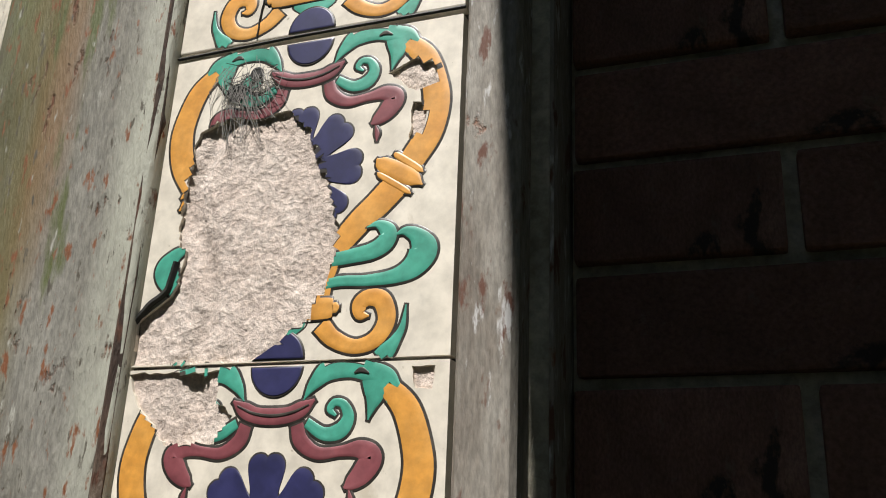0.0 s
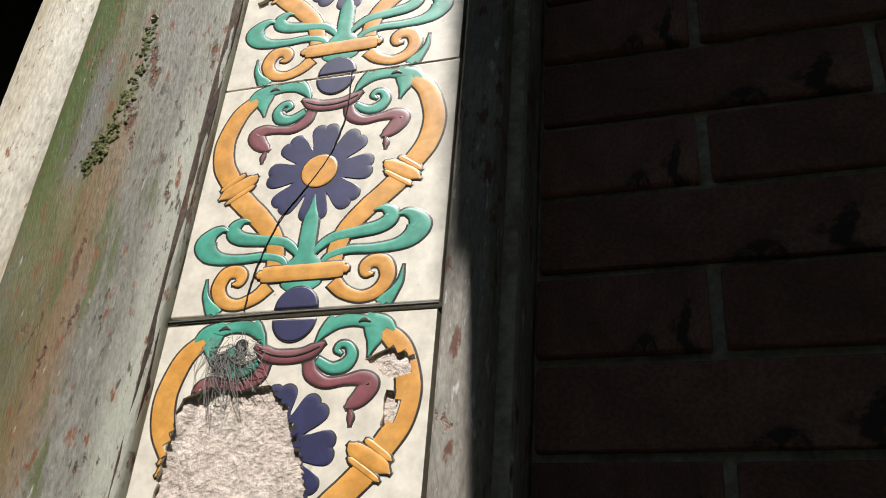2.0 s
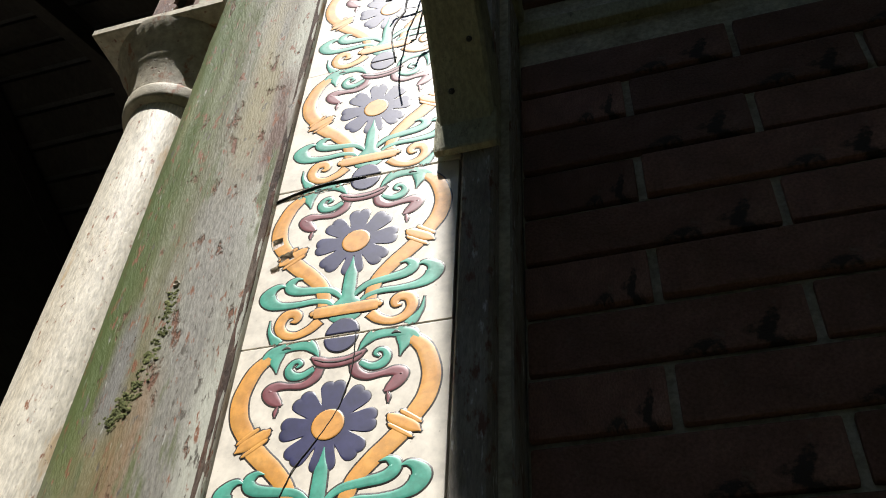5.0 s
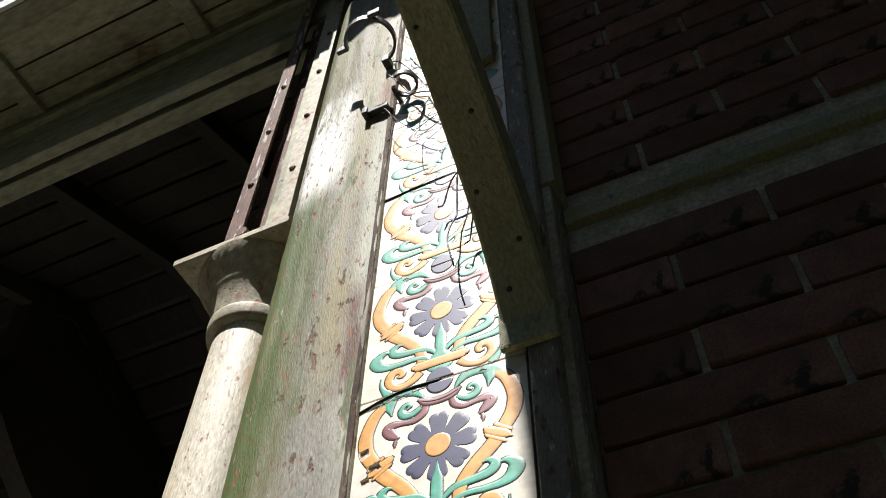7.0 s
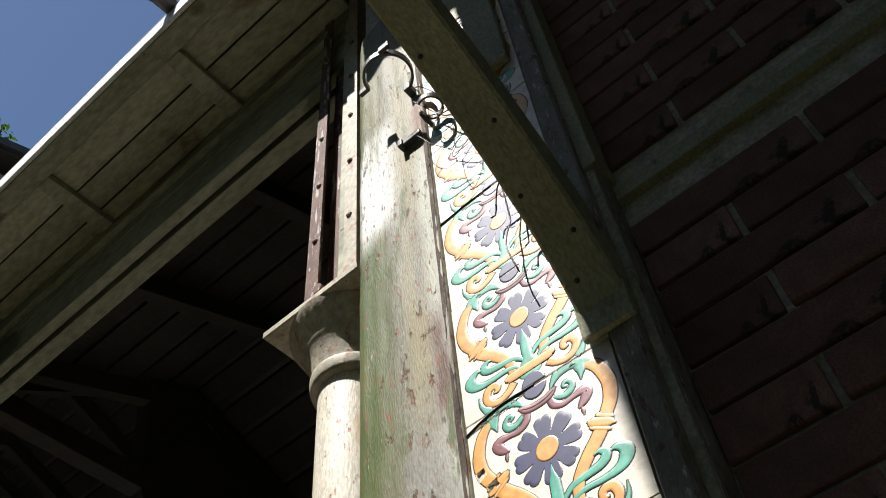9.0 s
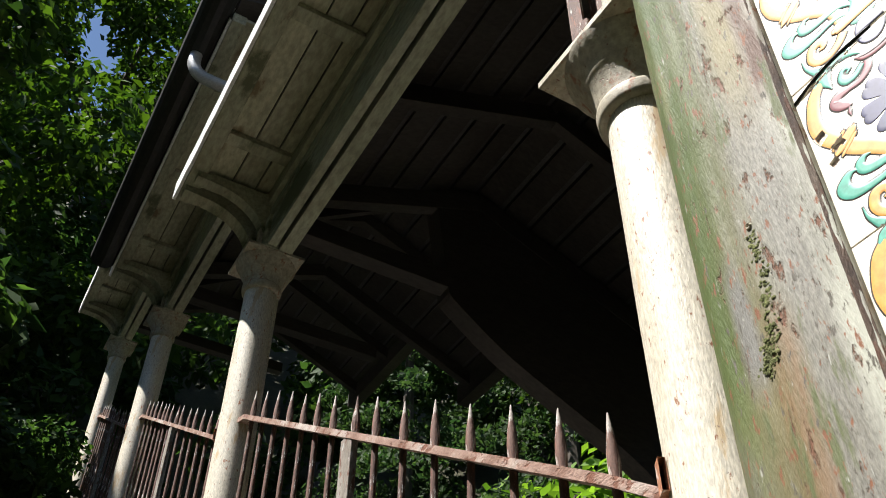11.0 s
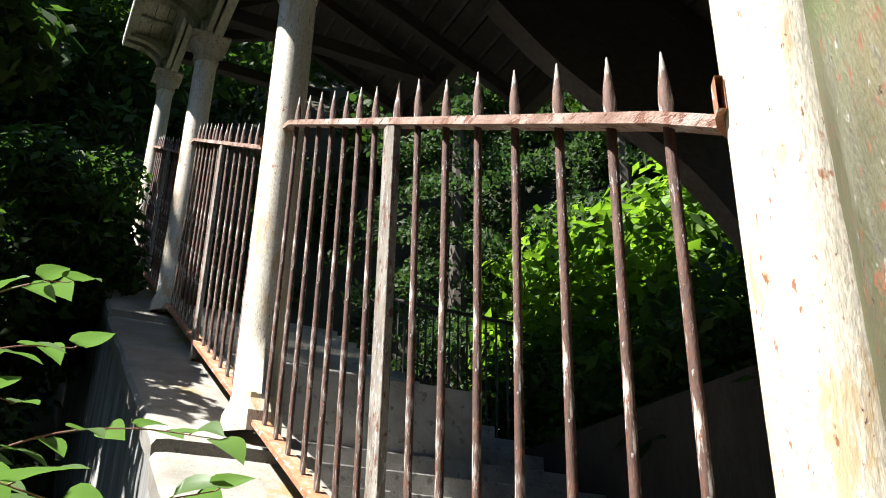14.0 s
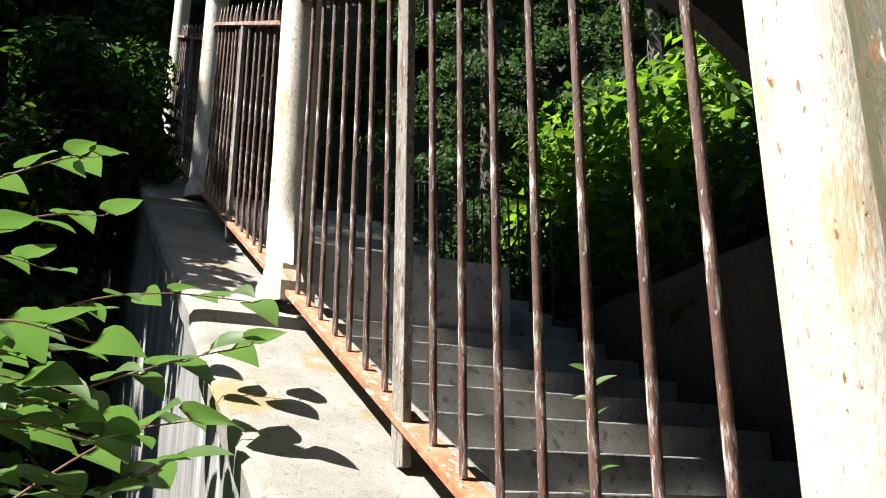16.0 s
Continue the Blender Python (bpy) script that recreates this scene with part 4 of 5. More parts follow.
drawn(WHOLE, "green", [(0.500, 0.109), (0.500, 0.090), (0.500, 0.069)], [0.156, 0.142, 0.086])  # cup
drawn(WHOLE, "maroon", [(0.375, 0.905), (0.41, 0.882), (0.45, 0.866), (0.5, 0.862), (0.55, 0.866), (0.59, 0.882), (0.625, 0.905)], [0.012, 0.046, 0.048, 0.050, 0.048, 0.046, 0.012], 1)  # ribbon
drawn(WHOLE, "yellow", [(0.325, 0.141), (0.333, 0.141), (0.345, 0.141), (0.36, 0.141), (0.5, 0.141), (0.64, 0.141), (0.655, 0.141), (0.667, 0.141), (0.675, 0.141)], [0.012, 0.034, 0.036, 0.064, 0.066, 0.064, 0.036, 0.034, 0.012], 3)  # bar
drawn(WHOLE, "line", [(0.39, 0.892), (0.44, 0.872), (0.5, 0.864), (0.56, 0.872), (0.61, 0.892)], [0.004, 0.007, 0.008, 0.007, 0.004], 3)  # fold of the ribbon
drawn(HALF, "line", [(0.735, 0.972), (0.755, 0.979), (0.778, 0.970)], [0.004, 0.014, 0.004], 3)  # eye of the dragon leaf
TONES = dict(yellow=("yellow_scroll", "ochre yellow glazed scrolls"), green=("green_leaf", "turquoise green glazed leaves and ribbons"), maroon=("maroon_ribbon", "maroon glazed ribbon"),
             navy=("navy_flower", "navy blue glazed flower petals"), line=("outline", "dark relief outlines"))


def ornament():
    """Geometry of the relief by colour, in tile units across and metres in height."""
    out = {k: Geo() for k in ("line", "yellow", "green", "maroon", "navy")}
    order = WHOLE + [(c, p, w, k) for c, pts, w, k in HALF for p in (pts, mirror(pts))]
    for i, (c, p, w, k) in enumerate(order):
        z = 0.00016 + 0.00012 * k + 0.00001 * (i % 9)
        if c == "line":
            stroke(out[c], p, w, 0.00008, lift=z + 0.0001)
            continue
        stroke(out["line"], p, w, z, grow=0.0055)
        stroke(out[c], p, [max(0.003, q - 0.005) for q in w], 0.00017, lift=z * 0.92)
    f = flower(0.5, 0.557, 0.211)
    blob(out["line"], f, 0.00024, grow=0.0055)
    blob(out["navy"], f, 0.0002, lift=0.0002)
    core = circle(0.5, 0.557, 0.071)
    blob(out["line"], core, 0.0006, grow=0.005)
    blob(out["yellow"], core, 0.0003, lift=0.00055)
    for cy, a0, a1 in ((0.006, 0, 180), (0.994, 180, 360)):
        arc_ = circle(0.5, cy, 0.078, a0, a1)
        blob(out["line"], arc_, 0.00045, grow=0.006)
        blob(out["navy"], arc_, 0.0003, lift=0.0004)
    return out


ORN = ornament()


def tile_mesh(name, geo, holes, z0):
    """A colour of the relief as a mesh in metres at the strip, without what has broken away."""
    keep = []
    for f in geo.f:
        c = (sum(geo.v[i][0] for i in f) / len(f), sum(geo.v[i][1] for i in f) / len(f))
        if not any(inside(c, h) for h in holes) and 0.002 < c[1] < 0.998:
            keep.append(f)
    return mesh_from(name, [(0.002 + v[0] * 0.196, -v[2], z0 + 0.001 + v[1] * 0.198) for v in geo.v], keep, True)


def ragged(poly, amp, seed):
    """An outline with broken, uneven edges."""
    out = []
    for (a, b), (c, d) in zip(poly, poly[1:] + poly[:1]):
        L = math.hypot(c - a, d - b)
        k = max(2, int(L / 0.012))
        for i in range(k):
            t = i / k
            x, y = a + (c - a) * t, b + (d - b) * t
            e = amp * (noise.noise((x * 28, y * 28, seed)) + 0.6 * noise.noise((x * 70, y * 70, seed + 3)))
            out.append((x + e, y + e * 0.7))
    return out


def slab_mesh(name, holes, z0, tilt=0.0):
    """The tile body with rounded rim; holes go through the glaze."""
    if not holes:
        g = Geo().box(0.001, 0.199, 0.0, 0.011, z0 + 0.0008, z0 + TILE - 0.0008, 0.0009)
        return g.mesh(name)
    bm = bmesh.new()

    def loop(pts):
        vs = [bm.verts.new((0.002 + x * 0.196, 0.0, z0 + 0.001 + y * 0.198)) for x, y in pts]
        return vs, [bm.edges.new((vs[i], vs[(i + 1) % len(vs)])) for i in range(len(vs))]
    edges = []
    rings = []
    square = [(k / 12, 0) for k in range(12)] + [(1, k / 12) for k in range(12)] + [(1 - k / 12, 1) for k in range(12)] + [(0, 1 - k / 12) for k in range(12)]
    for pts in [square] + holes:
        vs, es = loop(pts)
        rings.append(vs)
        edges += es
    bmesh.ops.triangle_fill(bm, use_beauty=True, use_dissolve=False, edges=edges)
    for f in [f for f in bm.faces]:
        c = f.calc_center_median()
        u = ((c.x - 0.002) / 0.196, (c.z - z0 - 0.001) / 0.198)
        if any(inside(u, h) for h in holes):
            bm.faces.remove(f)
    for f in bm.faces:
        if f.normal.y > 0:
            f.normal_flip()
    for vs in rings:
        low = [bm.verts.new((v.co.x, 0.009, v.co.z)) for v in vs]
        for i in range(len(vs)):
            j = (i + 1) % len(vs)
            bm.faces.new((vs[i], vs[j], low[j], low[i]))
    me = bpy.data.meshes.new(name)
    bm.to_mesh(me)
    bm.free()
    return me


panel = thing("tile_strip", "vertical strip of glazed relief tiles with flowers and scrolls, cracked and chipped", "tile panel", kind="structure")
part("bed", Geo().box(-0.002, 0.2005, 0.0105, 0.0118, 0.5, 3.3), M["line"], panel, "dark joint bed")
big = [(0.135, 0.73), (0.23, 0.775), (0.34, 0.75), (0.455, 0.77), (0.525, 0.695), (0.595, 0.56), (0.645, 0.40), (0.655, 0.325), (0.625, 0.20), (0.585, 0.115),
       (0.505, 0.06), (0.485, 0.004), (0.27, 0.004), (0.012, 0.004), (0.012, 0.135), (0.12, 0.21), (0.145, 0.315), (0.11, 0.425), (0.115, 0.59)]
HOLES = {}


def broken(z, outline, amp, seed):
    HOLES.setdefault(z, []).append(ragged(outline, amp, seed))


broken(1.7, big, 0.012, 1)
broken(1.7, [(0.77, 0.84), (0.855, 0.88), (0.93, 0.85), (0.945, 0.79), (0.865, 0.77)], 0.008, 2)
broken(1.7, [(0.855, 0.735), (0.895, 0.735), (0.9, 0.645), (0.85, 0.61)], 0.008, 3)
broken(1.5, [(0.012, 0.99), (0.315, 0.99), (0.32, 0.915), (0.375, 0.865), (0.32, 0.79), (0.16, 0.785), (0.055, 0.905)], 0.01, 4)
broken(1.5, [(0.895, 0.985), (0.96, 0.985), (0.955, 0.925), (0.91, 0.93)], 0.006, 5)
broken(2.1, [(0.045, 0.66), (0.095, 0.68), (0.1, 0.62), (0.06, 0.6)], 0.006, 6)
broken(2.1, [(0.1, 0.55), (0.17, 0.57), (0.18, 0.52), (0.12, 0.5)], 0.008, 7)
broken(2.1, [(0.06, 0.47), (0.11, 0.49), (0.12, 0.45), (0.08, 0.43)], 0.006, 8)
broken(2.1, [(0.1, 0.965), (0.35, 0.985), (0.5, 0.99), (0.36, 0.972), (0.22, 0.955), (0.05, 0.93)], 0.004, 9)
shared = {}
base_z = 1.9
rt = random.Random(3)
for i in range(-5, 7):
    z0 = round(base_z + TILE * i, 3)
    holes = HOLES.get(z0, [])
    if i < 0:
        z0 = round(z0 - 0.0045, 4)
    if holes:
        tl = part("tile", slab_mesh("tile", holes, z0), M["cream"], panel, "cream glazed tile, broken")
        for tone, geo in ORN.items():
            part(TONES[tone][0], tile_mesh(TONES[tone][0], geo, holes, z0), M[tone], tl, TONES[tone][1])
    else:
        if "slab" not in shared:
            shared["slab"] = slab_mesh("tile", [], 0.0)
            for tone, geo in ORN.items():
                shared[tone] = tile_mesh(TONES[tone][0], geo, [], 0.0)
        tl = part("tile", shared["slab"], M["cream"], panel)
        tl.matrix_basis = Matrix.Translation((rt.uniform(-0.0006, 0.0006), rt.uniform(-0.0004, 0.0006), z0)) @ pose(0, 0, 0, rt.uniform(-0.15, 0.15), rt.uniform(-0.12, 0.12), rt.uniform(-0.2, 0.2))
        for tone in ORN:
            part(TONES[tone][0], shared[tone], M[tone], tl)
# rough bed seen where the glaze is gone
for z0 in (1.6955, 1.4955, 2.1):
    N = 110
    g = Geo()
    for j in range(N + 1):
        for k in range(N + 1):
            u, v = k / N, j / N
            e = 0.0010 * noise.noise((u * 8, v * 8, z0)) + 0.0007 * noise.noise((u * 30, v * 30, z0)) + 0.0005 * noise.noise((u * 60, v * 60, z0))
            ridge = 0.003 * math.exp(-((u - 0.2 - 0.05 * math.sin(v * 9)) / 0.03) ** 2)
            g.v.append((0.002 + u * 0.196, 0.0022 - e + ridge, z0 + 0.0015 + v * 0.197))
    g.f = [(j * (N + 1) + k, j * (N + 1) + k + 1, (j + 1) * (N + 1) + k + 1, (j + 1) * (N + 1) + k) for j in range(N) for k in range(N)]
    part("tile_bed", g, M["plaster"], panel, "bare rough pinkish tile body", True)

# cracks: fine dark lines across tiles
def crack(pts, r):
    c = spline(pts, 6)
    g = Geo().tube([(x + 0.0006 * noise.noise((x * 200, z * 200, 0)), -0.0006, z) for x, z in c], r, 5)
    part("crack", g, M["black"], panel)


crack([(0.113, 2.102), (0.114, 2.067), (0.112, 2.049), (0.107, 2.027), (0.098, 2.008), (0.083, 1.985), (0.075, 1.972), (0.067, 1.946), (0.063, 1.927), (0.061, 1.902)], 0.0005)
crack([(0.0, 1.8965), (0.05, 1.8975), (0.1, 1.8985), (0.199, 1.8985)], 0.0011)
crack([(0.0, 2.286), (0.03, 2.296), (0.06, 2.301), (0.1, 2.3)], 0.0016)
crack([(0.0, 2.694), (0.05, 2.699), (0.1, 2.7)], 0.0012)
crack([(0.002, 1.722), (0.012, 1.733), (0.022, 1.741), (0.026, 1.758)], 0.0022)
# old web and two drill holes on the broken tile
web = thing("cobweb", "dusty grey cobweb hanging over two drill holes in the broken tile", "cobweb")
for x, z, r in ((0.065, 1.8765, 0.0042), (0.052, 1.865, 0.006)):
    part("drill_hole", Geo().lathe([(0.0003, 0.0), (r, 0.0), (r * 1.15, -0.0006)], 14).mesh("drill_hole"), M["black"], web).matrix_basis = pose(x, -0.0014, z, 90)
rw_ = random.Random(21)
g = Geo()
for i in range(120):
    a = (0.058 + rw_.gauss(0, 0.010), 1.872 + rw_.gauss(0, 0.007))
    b = (a[0] + rw_.gauss(0.001, 0.008), a[1] - abs(rw_.gauss(0.012, 0.015)))
    m_ = ((a[0] + b[0]) / 2 + rw_.gauss(0, 0.003), (a[1] + b[1]) / 2)
    g.tube([(a[0], -0.003 - rw_.random() * 0.003, a[1]), (m_[0], -0.004, m_[1]), (b[0], -0.002, b[1])], 0.00022, 3, cap=False)
part("threads", g, M["web"], web)

# ---------------------------------------------------------------- clamps and cables on the pier's top


def ring_clamp(name, c, R, a0, a1, width, r, label):
    g = Geo()
    N = 22
    for k in range(N + 1):
        a = math.radians(a0 + (a1 - a0) * k / N)
        for rr, dz in ((R, -width), (R + r, -width), (R + r, width), (R, width)):
            g.v.append((c[0] + rr * math.cos(a), c[1] + rr * math.sin(a), c[2] + dz))
    g.f = [(i * 4 + k, i * 4 + (k + 1) % 4, (i + 1) * 4 + (k + 1) % 4, (i + 1) * 4 + k) for i in range(N) for k in range(4)] + [(0, 1, 2, 3), (N * 4 + 3, N * 4 + 2, N * 4 + 1, N * 4)]
    t = thing(name, label, "pipe clamp")
    part("ring", g, M["black"], t)
    return t


c1 = ring_clamp("pipe_clamp", (-0.022, -0.068, 3.13), 0.042, -172, 78, 0.008, 0.005, "empty black iron pipe clamp on the pilaster")
part("lug", Geo().box(-0.086, -0.064, -0.078, -0.070, 3.122, 3.14, 0.002), M["black"], c1)
part("lug", Geo().box(-0.004, 0.020, -0.116, -0.108, 3.122, 3.14, 0.002), M["black"], c1)
part("stem", Geo().box(-0.020, -0.006, -0.030, -0.008, 3.120, 3.142, 0.002), M["black"], c1)
c2 = ring_clamp("pipe_clamp", (0.036, -0.031, 2.985), 0.019, -120, 170, 0.006, 0.004, "small open black iron clamp beside the tiles")
part("stem", Geo().box(0.012, 0.019, -0.033, 0.0, 2.980, 2.990, 0.001), M["black"], c2)
hk = thing("wall_hook", "short black iron hook in the pilaster edge", "hook")
part("bar", Geo().box(-0.040, 0.0, -0.022, -0.010, 2.955, 2.967, 0.002), M["black"], hk)
part("tip", Geo().box(-0.046, -0.036, -0.027, -0.0105, 2.950, 2.969, 0.002), M["black"], hk)
def cable(i, pts):
    c = spline(pts, 7)
    g = Geo().tube([(x, -0.012 - 0.02 * abs(math.sin(k * 0.21 + i)), z) for k, (x, z) in enumerate(c)], 0.0007 if i % 2 else 0.0012, 6)
    tagged(part("cable", g, M["black"], None, "", True), "loose dark wire dangling in front of the tiles", "cable", "loose wires at the pier's top")


cable(0, [(-0.005, 3.14), (0.03, 3.06), (0.06, 3.0), (0.09, 2.93), (0.12, 2.85), (0.14, 2.75), (0.13, 2.62), (0.12, 2.52), (0.128, 2.45)])
cable(1, [(0.0, 2.93), (0.03, 2.87), (0.08, 2.83), (0.13, 2.84), (0.16, 2.9), (0.12, 2.99), (0.06, 3.03)])
cable(2, [(0.0, 3.05), (0.05, 2.96), (0.1, 2.9), (0.15, 2.86), (0.19, 2.8)])
cable(3, [(0.005, 2.84), (0.04, 2.92), (0.08, 2.97), (0.12, 3.05), (0.13, 3.2)])
cable(4, [(0.02, 3.2), (0.07, 3.08), (0.11, 2.95), (0.145, 2.8), (0.165, 2.66), (0.158, 2.56), (0.14, 2.5)])
cable(5, [(0.15, 2.9), (0.11, 2.84), (0.07, 2.78), (0.06, 2.84), (0.09, 2.9), (0.15, 2.93)])
cable(6, [(0.1, 2.6), (0.13, 2.64), (0.17, 2.66), (0.185, 2.6)])

# ---------------------------------------------------------------- plants


def leaf_cloud(name, centres, radii, count, size, material, seed, droop=0.0, parent=None, label=""):
    """Many small folded leaves in a set of balls; uneven outline."""
    rng = np.random.default_rng(seed)
    centres, radii = np.array(centres, float), np.array(radii, float)
    w = radii ** 2 / (radii ** 2).sum()
    which = rng.choice(len(centres), count, p=w)
    d = rng.normal(size=(count, 3))
    d /= np.linalg.norm(d, axis=1)[:, None]
    p = centres[which] + d * (radii[which] * rng.uniform(0.35, 1.08, count) ** 0.6)[:, None] * np.array((1, 1, 0.8))
    nrm = d * 0.5 + rng.normal(size=(count, 3)) * 0.55 + np.array((0, 0, 0.65 - droop))
    nrm /= np.linalg.norm(nrm, axis=1)[:, None]
    a = np.cross(nrm, rng.normal(size=(count, 3)))
    a /= np.linalg.norm(a, axis=1)[:, None]
    b = np.cross(nrm, a)
    s = size * rng.uniform(0.55, 1.35, count)[:, None]
    tip, left, right, base = p + a * s, p + b * s * 0.42 + nrm * s * 0.10, p - b * s * 0.42 + nrm * s * 0.10, p - a * s * 0.75
    v = np.stack([base, left, tip, right], 1).reshape(-1, 3)
    me = bpy.data.meshes.new(name)
    me.vertices.add(len(v))
    me.vertices.foreach_set("co", v.ravel())
    i = np.arange(count) * 4
    tri = np.stack([i, i + 2, i + 1, i, i + 3, i + 2], 1).reshape(-1)
    me.loops.add(len(tri))
    me.loops.foreach_set("vertex_index", tri.astype(np.int32))
    me.polygons.add(count * 2)
    me.polygons.foreach_set("loop_start", np.arange(count * 2, dtype=np.int32) * 3)
    me.update(calc_edges=True)
    me.validate()
    return part(name, me, material, parent, label)


def tree(x, y, h, spread, seed, count, size, lean=(0, 0), label="broadleaf tree with a dense uneven green crown on the slope"):
    r = random.Random(seed)
    z = ground_height(x, y) - 0.2
    t = thing("tree", label, "tree", (x, y, z), "trees round the stair")
    trunk = [(0, 0, 0), (lean[0] * 0.2, lean[1] * 0.2, h * 0.25), (lean[0] * 0.5, lean[1] * 0.5, h * 0.55), (lean[0], lean[1], h * 0.9)]
    g = Geo().tube(spline(trunk, 4), 0.035 * h ** 0.8, 9, 0.02)
    part("trunk", g, M["bark"], t)
    cs, rs = [], []
    for k in range(15):
        f = 0.25 + 0.7 * k / 15
        a = k * 2.4 + r.uniform(-0.4, 0.4)
        L = spread * (1.1 - 0.6 * abs(f - 0.5)) * r.uniform(0.6, 1.05)
        b0 = Vector((lean[0] * f, lean[1] * f, h * f))
        b1 = b0 + Vector((math.cos(a) * L, math.sin(a) * L, h * r.uniform(0.05, 0.16)))
        mid = (b0 + b1) / 2 + Vector((0, 0, 0.12 * L))
        part("limb", Geo().tube(spline([b0, mid, b1], 4), 0.05 * spread ** 0.5, 6, 0.008), M["bark"], t)
        for q in (0.55, 0.85, 1.1):
            cs.append(b0.lerp(b1, q) + Vector((r.uniform(-0.3, 0.3), r.uniform(-0.3, 0.3), r.uniform(-0.2, 0.3))) * spread * 0.4)
            rs.append(spread * r.uniform(0.18, 0.36))
    leaf_cloud("crown", cs, rs, count, size, M["leaf"], seed, parent=t)
    return t


def spruce(x, y, h, seed):
    r = random.Random(seed)
    z = ground_height(x, y) - 0.2
    t = thing("tree", "dark spruce with drooping needle branches behind the stair", "tree", (x, y, z), "trees round the stair")
    part("trunk", Geo().tube([(0, 0, 0), (0, 0, h)], 0.13, 8, 0.02), M["bark"], t)
    cs, rs = [], []
    for k in range(46):
        f = 0.12 + 0.86 * k / 46
        a = k * 2.4
        L = h * 0.26 * (1.05 - f) + 0.25
        for q in np.linspace(0.2, 1, 9):
            zz = h * f - L * 0.55 * q ** 1.3 + 0.1
            for s in (-0.5, 0, 0.5):
                cs.append((math.cos(a) * L * q - math.sin(a) * s * L * 0.35 * (1.1 - q), math.sin(a) * L * q + math.cos(a) * s * L * 0.35 * (1.1 - q), zz - 0.12 * abs(s) - 0.08))
                rs.append(0.11 + 0.05 * r.random())
    leaf_cloud("crown", cs, rs, 26000, 0.045, M["needle"], seed, droop=0.9, parent=t)
    return t


# wood behind the stair
tree(-5.2, 6.4, 6.5, 2.2, 31, 15000, 0.085)
tree(-8.5, 6.0, 8.0, 2.6, 32, 15000, 0.095)
tree(-3.0, 8.0, 7.0, 2.4, 33, 13000, 0.095)
tree(-11.5, 4.0, 9.0, 3.0, 34, 15000, 0.11)
spruce(-6.6, 5.0, 8.5, 35)
spruce(-8.0, 3.7, 6.8, 36)
# wood on the slope outside
tree(-10.0, -2.2, 6.5, 2.4, 41, 18000, 0.10)
tree(-12.5, -0.6, 8.5, 3.0, 42, 17000, 0.12)
tree(-14.5, -4.5, 10.0, 3.2, 43, 17000, 0.13)
tree(-8.5, -5.5, 6.0, 2.2, 44, 15000, 0.10)
# this tree is added to dapple the upper coping with shade
tree(-5.3, -3.1, 6.9, 1.5, 46, 12000, 0.10)
tree(-16.0, 2.0, 7.2, 3.0, 45, 14000, 0.13)
# wood that closes the place behind the camera, added unseen to cut the skylight
for i, (x_, y_) in enumerate(((-5.5, -8.5), (-1.5, -7.5), (2.5, -7.0), (6.0, -6.0), (7.5, -2.5))):
    tree(x_, y_, 7.5, 2.9, 60 + i, 9000, 0.16)

# undergrowth: shrubs past the far side in the sunlit leaf tone, thicket on the slope in the shade tone
rs_ = random.Random(77)
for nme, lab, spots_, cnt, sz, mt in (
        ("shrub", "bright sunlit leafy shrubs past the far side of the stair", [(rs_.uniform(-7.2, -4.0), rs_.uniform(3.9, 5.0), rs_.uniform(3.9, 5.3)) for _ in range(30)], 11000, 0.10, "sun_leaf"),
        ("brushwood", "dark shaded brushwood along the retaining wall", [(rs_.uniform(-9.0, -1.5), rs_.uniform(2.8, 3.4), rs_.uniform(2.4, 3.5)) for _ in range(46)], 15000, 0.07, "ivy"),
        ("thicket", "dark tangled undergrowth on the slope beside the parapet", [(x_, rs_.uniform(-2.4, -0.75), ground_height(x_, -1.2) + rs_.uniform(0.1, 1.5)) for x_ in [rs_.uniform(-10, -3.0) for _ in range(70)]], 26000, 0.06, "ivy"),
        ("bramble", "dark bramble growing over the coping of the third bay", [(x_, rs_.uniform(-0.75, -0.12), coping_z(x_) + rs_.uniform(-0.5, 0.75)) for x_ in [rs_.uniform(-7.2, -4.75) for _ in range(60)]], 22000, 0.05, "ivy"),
        # boughs added along the sun's way to throw dappled shade on the coping
        ("bough", "leafy low boughs added beside the second bay to shade its coping", [(x_, rs_.uniform(-1.25, -0.8), coping_z(x_) + rs_.uniform(1.25, 1.7)) for x_ in [rs_.uniform(-4.3, -2.75) for _ in range(22)]], 3600, 0.075, "ivy"),
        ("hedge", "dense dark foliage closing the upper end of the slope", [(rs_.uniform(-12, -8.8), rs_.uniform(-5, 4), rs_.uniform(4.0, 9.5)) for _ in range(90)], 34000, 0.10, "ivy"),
        # unseen hedge at the camera's back, added to hold off skylight
        ("far_hedge", "unseen dark hedge behind the camera, added to block skylight", [(rs_.uniform(-6, 9), rs_.uniform(-6.5, -4.6), rs_.uniform(0.2, 3.6)) for _ in range(110)], 24000, 0.13, "ivy")):
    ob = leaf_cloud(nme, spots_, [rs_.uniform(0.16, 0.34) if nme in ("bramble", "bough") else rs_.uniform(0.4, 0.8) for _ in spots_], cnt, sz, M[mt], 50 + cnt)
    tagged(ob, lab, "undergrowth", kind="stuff")


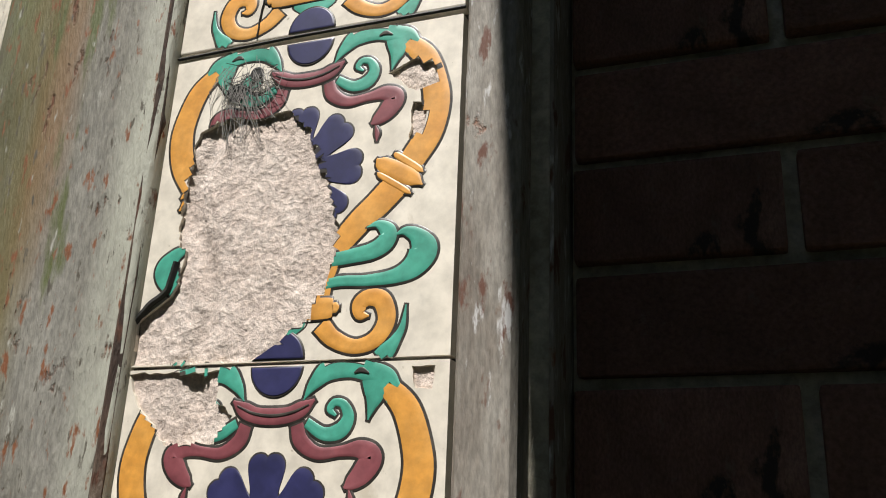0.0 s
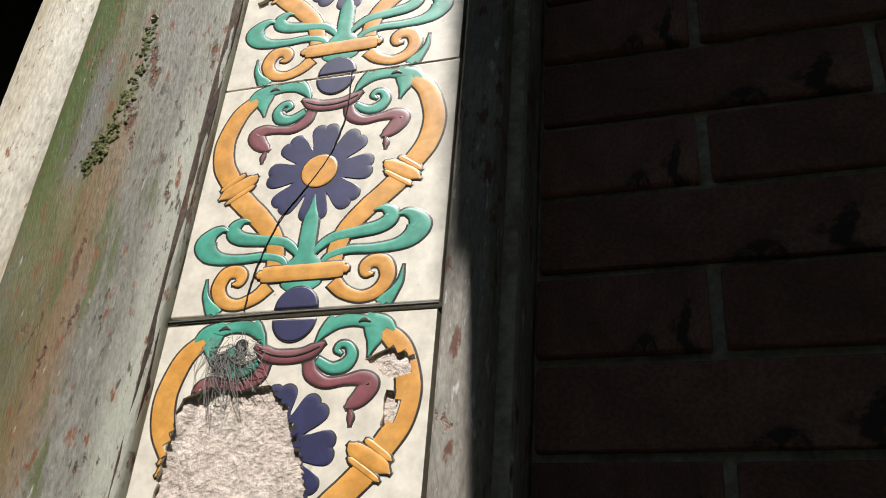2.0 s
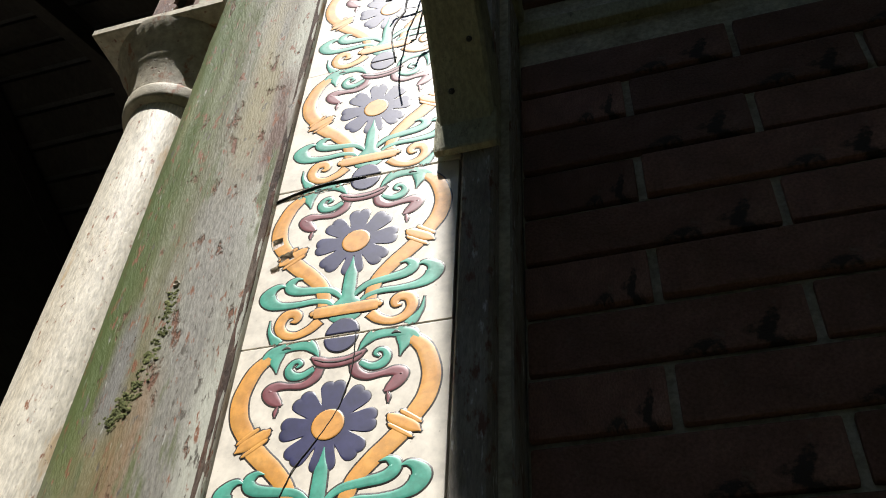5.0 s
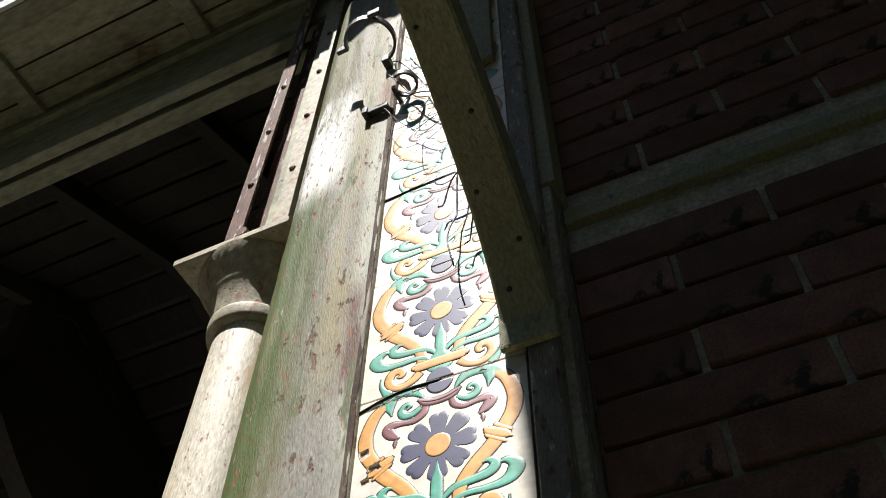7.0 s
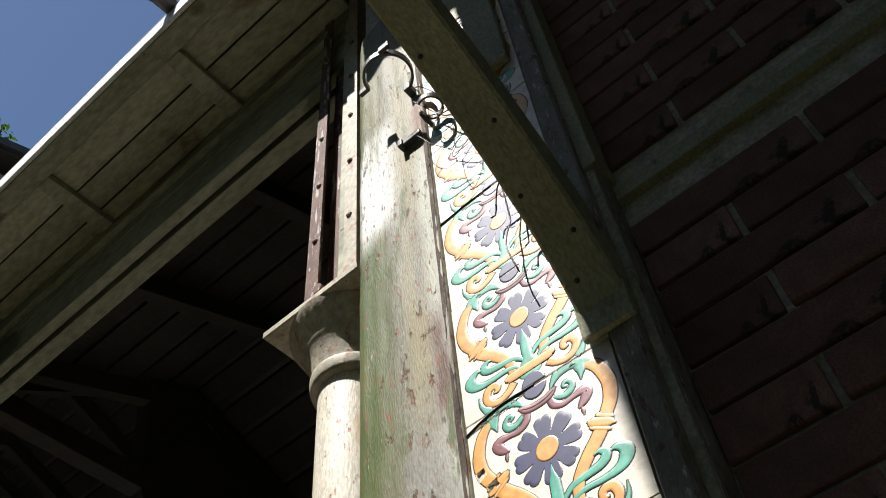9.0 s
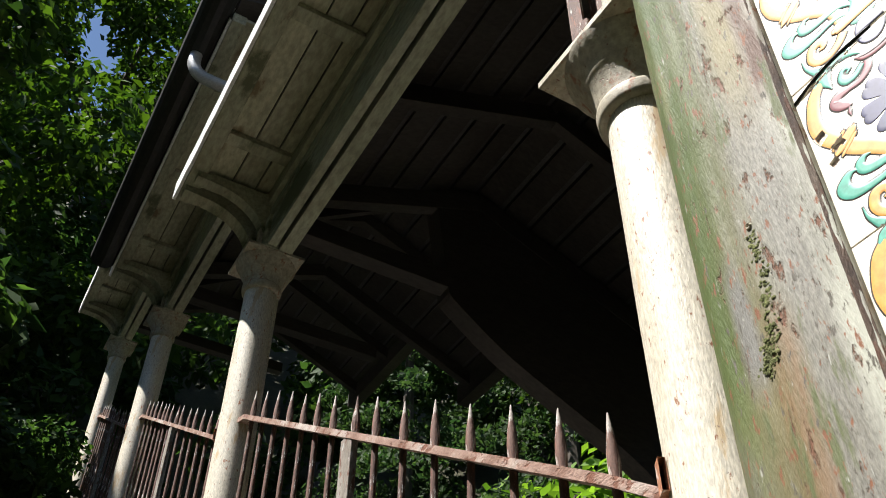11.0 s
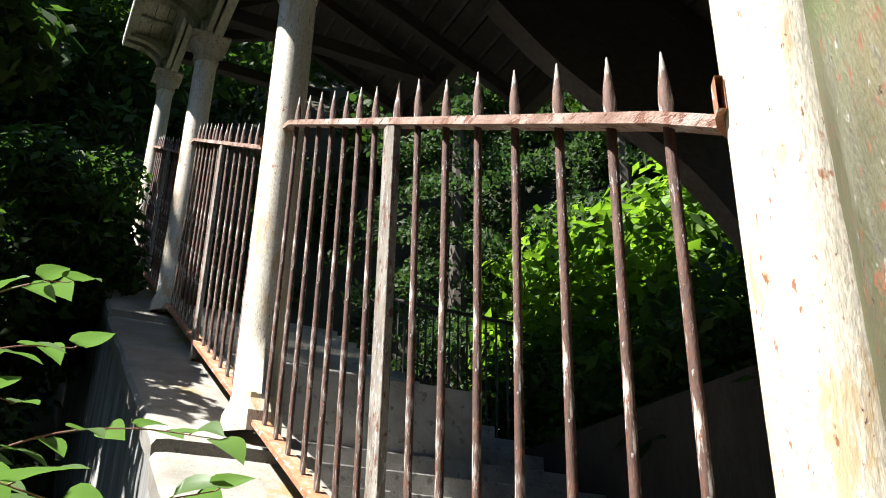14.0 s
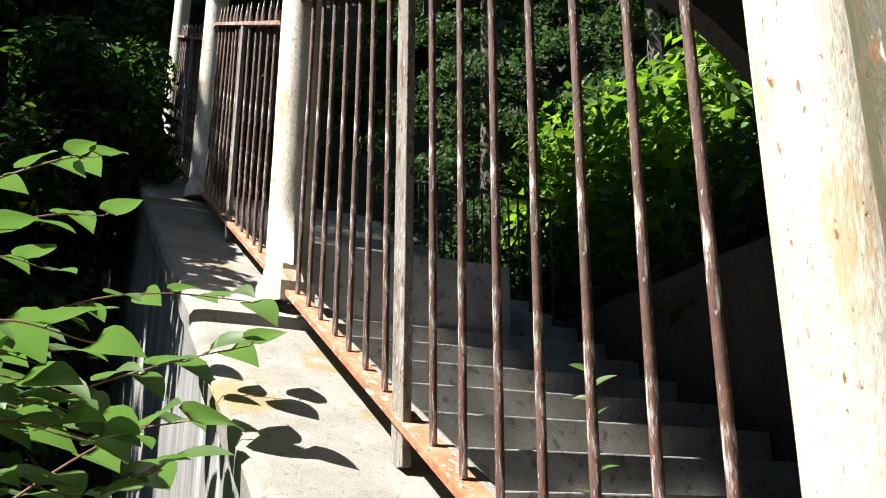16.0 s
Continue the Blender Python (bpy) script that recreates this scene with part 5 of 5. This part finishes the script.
def leaf_shape(L, W, fold, curl):
    """A broad pointed leaf with a heart-shaped base, folded at its midrib."""
    g = Geo()
    rows = [(0.0, 0.12), (0.03, 0.36), (0.14, 0.49), (0.32, 0.50), (0.55, 0.40), (0.75, 0.24), (0.9, 0.09), (1.0, 0.0)]
    for t, w in rows:
        x = t * L - (0.05 * L if t == 0.03 else 0)
        z = -curl * t * t * L
        for s in (-1, -0.5, 0, 0.5, 1):
            g.v.append((x, s * w * W, z + fold * abs(s) * w * W))
    g.f = [(i * 5 + k, i * 5 + k + 1, (i + 1) * 5 + k + 1, (i + 1) * 5 + k) for i in range(len(rows) - 1) for k in range(4)]
    return g


rl = random.Random(101)


def sprig(points, n_leaves, size, name="shrub_branch", label="leafy shrub branch with reddish stem and broad pointed leaves"):
    """A stem through points with alternate leaves."""
    t = thing(name, label, "branch", points[0], "branches beside the parapet")
    o = Vector(points[0])
    c = [Vector(q) - o for q in spline(points, 6)]
    part("stem", Geo().tube(c, 0.0032, 6, 0.0012), M["twig"], t)
    for i in range(n_leaves):
        f = 0.12 + 0.88 * i / max(1, n_leaves - 1)
        p = c[min(len(c) - 1, int(f * (len(c) - 1)))]
        d = (c[-1] - c[0]).normalized()
        side = d.cross(Vector((0, 0, 1))).normalized() * (1 if i % 2 else -1)
        L = size * rl.uniform(0.7, 1.15)
        way = (side * rl.uniform(0.5, 1.0) + d * rl.uniform(0.3, 0.9) + Vector((0, 0, rl.uniform(-0.35, 0.15)))).normalized()
        g = leaf_shape(L, L * rl.uniform(0.66, 0.8), rl.uniform(0.12, 0.4), rl.uniform(0.1, 0.4))
        up = (Vector((0, 0, 1)) + Vector((rl.uniform(-0.5, 0.5), rl.uniform(-0.7, 0.1), 0))).normalized()
        yv = up.cross(way).normalized()
        zv = way.cross(yv)
        m = Matrix((way, yv, zv)).transposed().to_4x4()
        m.translation = p + way * 0.012
        g.v = [tuple(m @ Vector(q)) for q in g.v]
        lf = part("leaf", g, M["near_leaf"], t, smooth=True)
        part("leaf_stalk", Geo().tube([p, m.translation], 0.0013, 5), M["twig"], lf)
    return t


sprig([(-1.75, -0.62, 1.84), (-1.75, -0.42, 1.95), (-1.74, -0.25, 1.985), (-1.72, -0.08, 1.98)], 9, 0.10)
sprig([(-1.55, -0.60, 1.62), (-1.55, -0.40, 1.74), (-1.52, -0.24, 1.80), (-1.48, -0.12, 1.83)], 10, 0.11)
sprig([(-1.35, -0.62, 1.42), (-1.36, -0.46, 1.56), (-1.34, -0.34, 1.64), (-1.30, -0.25, 1.66)], 10, 0.11)
sprig([(-1.15, -0.60, 1.38), (-1.17, -0.45, 1.47), (-1.16, -0.36, 1.54), (-1.13, -0.30, 1.58)], 10, 0.10)
sprig([(-1.60, -0.70, 1.98), (-1.62, -0.52, 2.08), (-1.62, -0.40, 2.10)], 6, 0.11)
sprig([(-1.95, -0.66, 2.25), (-1.95, -0.50, 2.34), (-1.95, -0.42, 2.36)], 6, 0.11)
for i in range(13):
    x = rl.uniform(-1.95, -1.0)
    z = 1.47 + (0.2 - x) * rl.uniform(0.02, 0.27)
    e = rl.uniform(0.06, 0.26)
    sprig([(x, -0.70 - e, z - 0.15), (x, -0.50 - e, z), (x + 0.03, -0.38 - e, z + 0.05), (x + 0.04, -0.27 - e, z + 0.03)], 7, 0.105)
# seedling on the stair
sprig([(-2.02, 1.0, 1.50), (-2.02, 0.99, 1.66), (-2.0, 0.98, 1.84), (-1.99, 0.97, 1.95)], 8, 0.07, "seedling", "young light green plant growing from a stair joint")

# ---------------------------------------------------------------- bricks of the shaded wall
BR = Geo().box(-0.1135, 0.1135, 0.0, 0.02, 0.0035, 0.0585, 0.003).mesh("brick")
BR.materials.append(M["brick"])
rb_ = random.Random(8)
for j in range(-12, 28):
    z = 1.939 + 0.0622 * j
    if 2.47 < z < 2.58:
        continue
    for i in range(7):
        x = 0.364 + 0.1175 + (0.235 * i if j % 2 else 0.235 * i - 0.1175) - 0.235
        sx = 1.0
        x0_, x1_ = x - 0.1135, x + 0.1135
        if x1_ < 0.27:
            continue
        b = part("brick", BR, None, wall)
        if x0_ < 0.25:
            x0_ = 0.25
            sx = (x1_ - x0_) / 0.227
        b.matrix_basis = Matrix.Translation(((x0_ + x1_) / 2, 0.0475 + rb_.uniform(-0.0015, 0.002), z)) @ pose(0, 0, 0, 0, rb_.uniform(-0.3, 0.3), 0) @ Matrix.Diagonal((sx, 1, 1, 1))
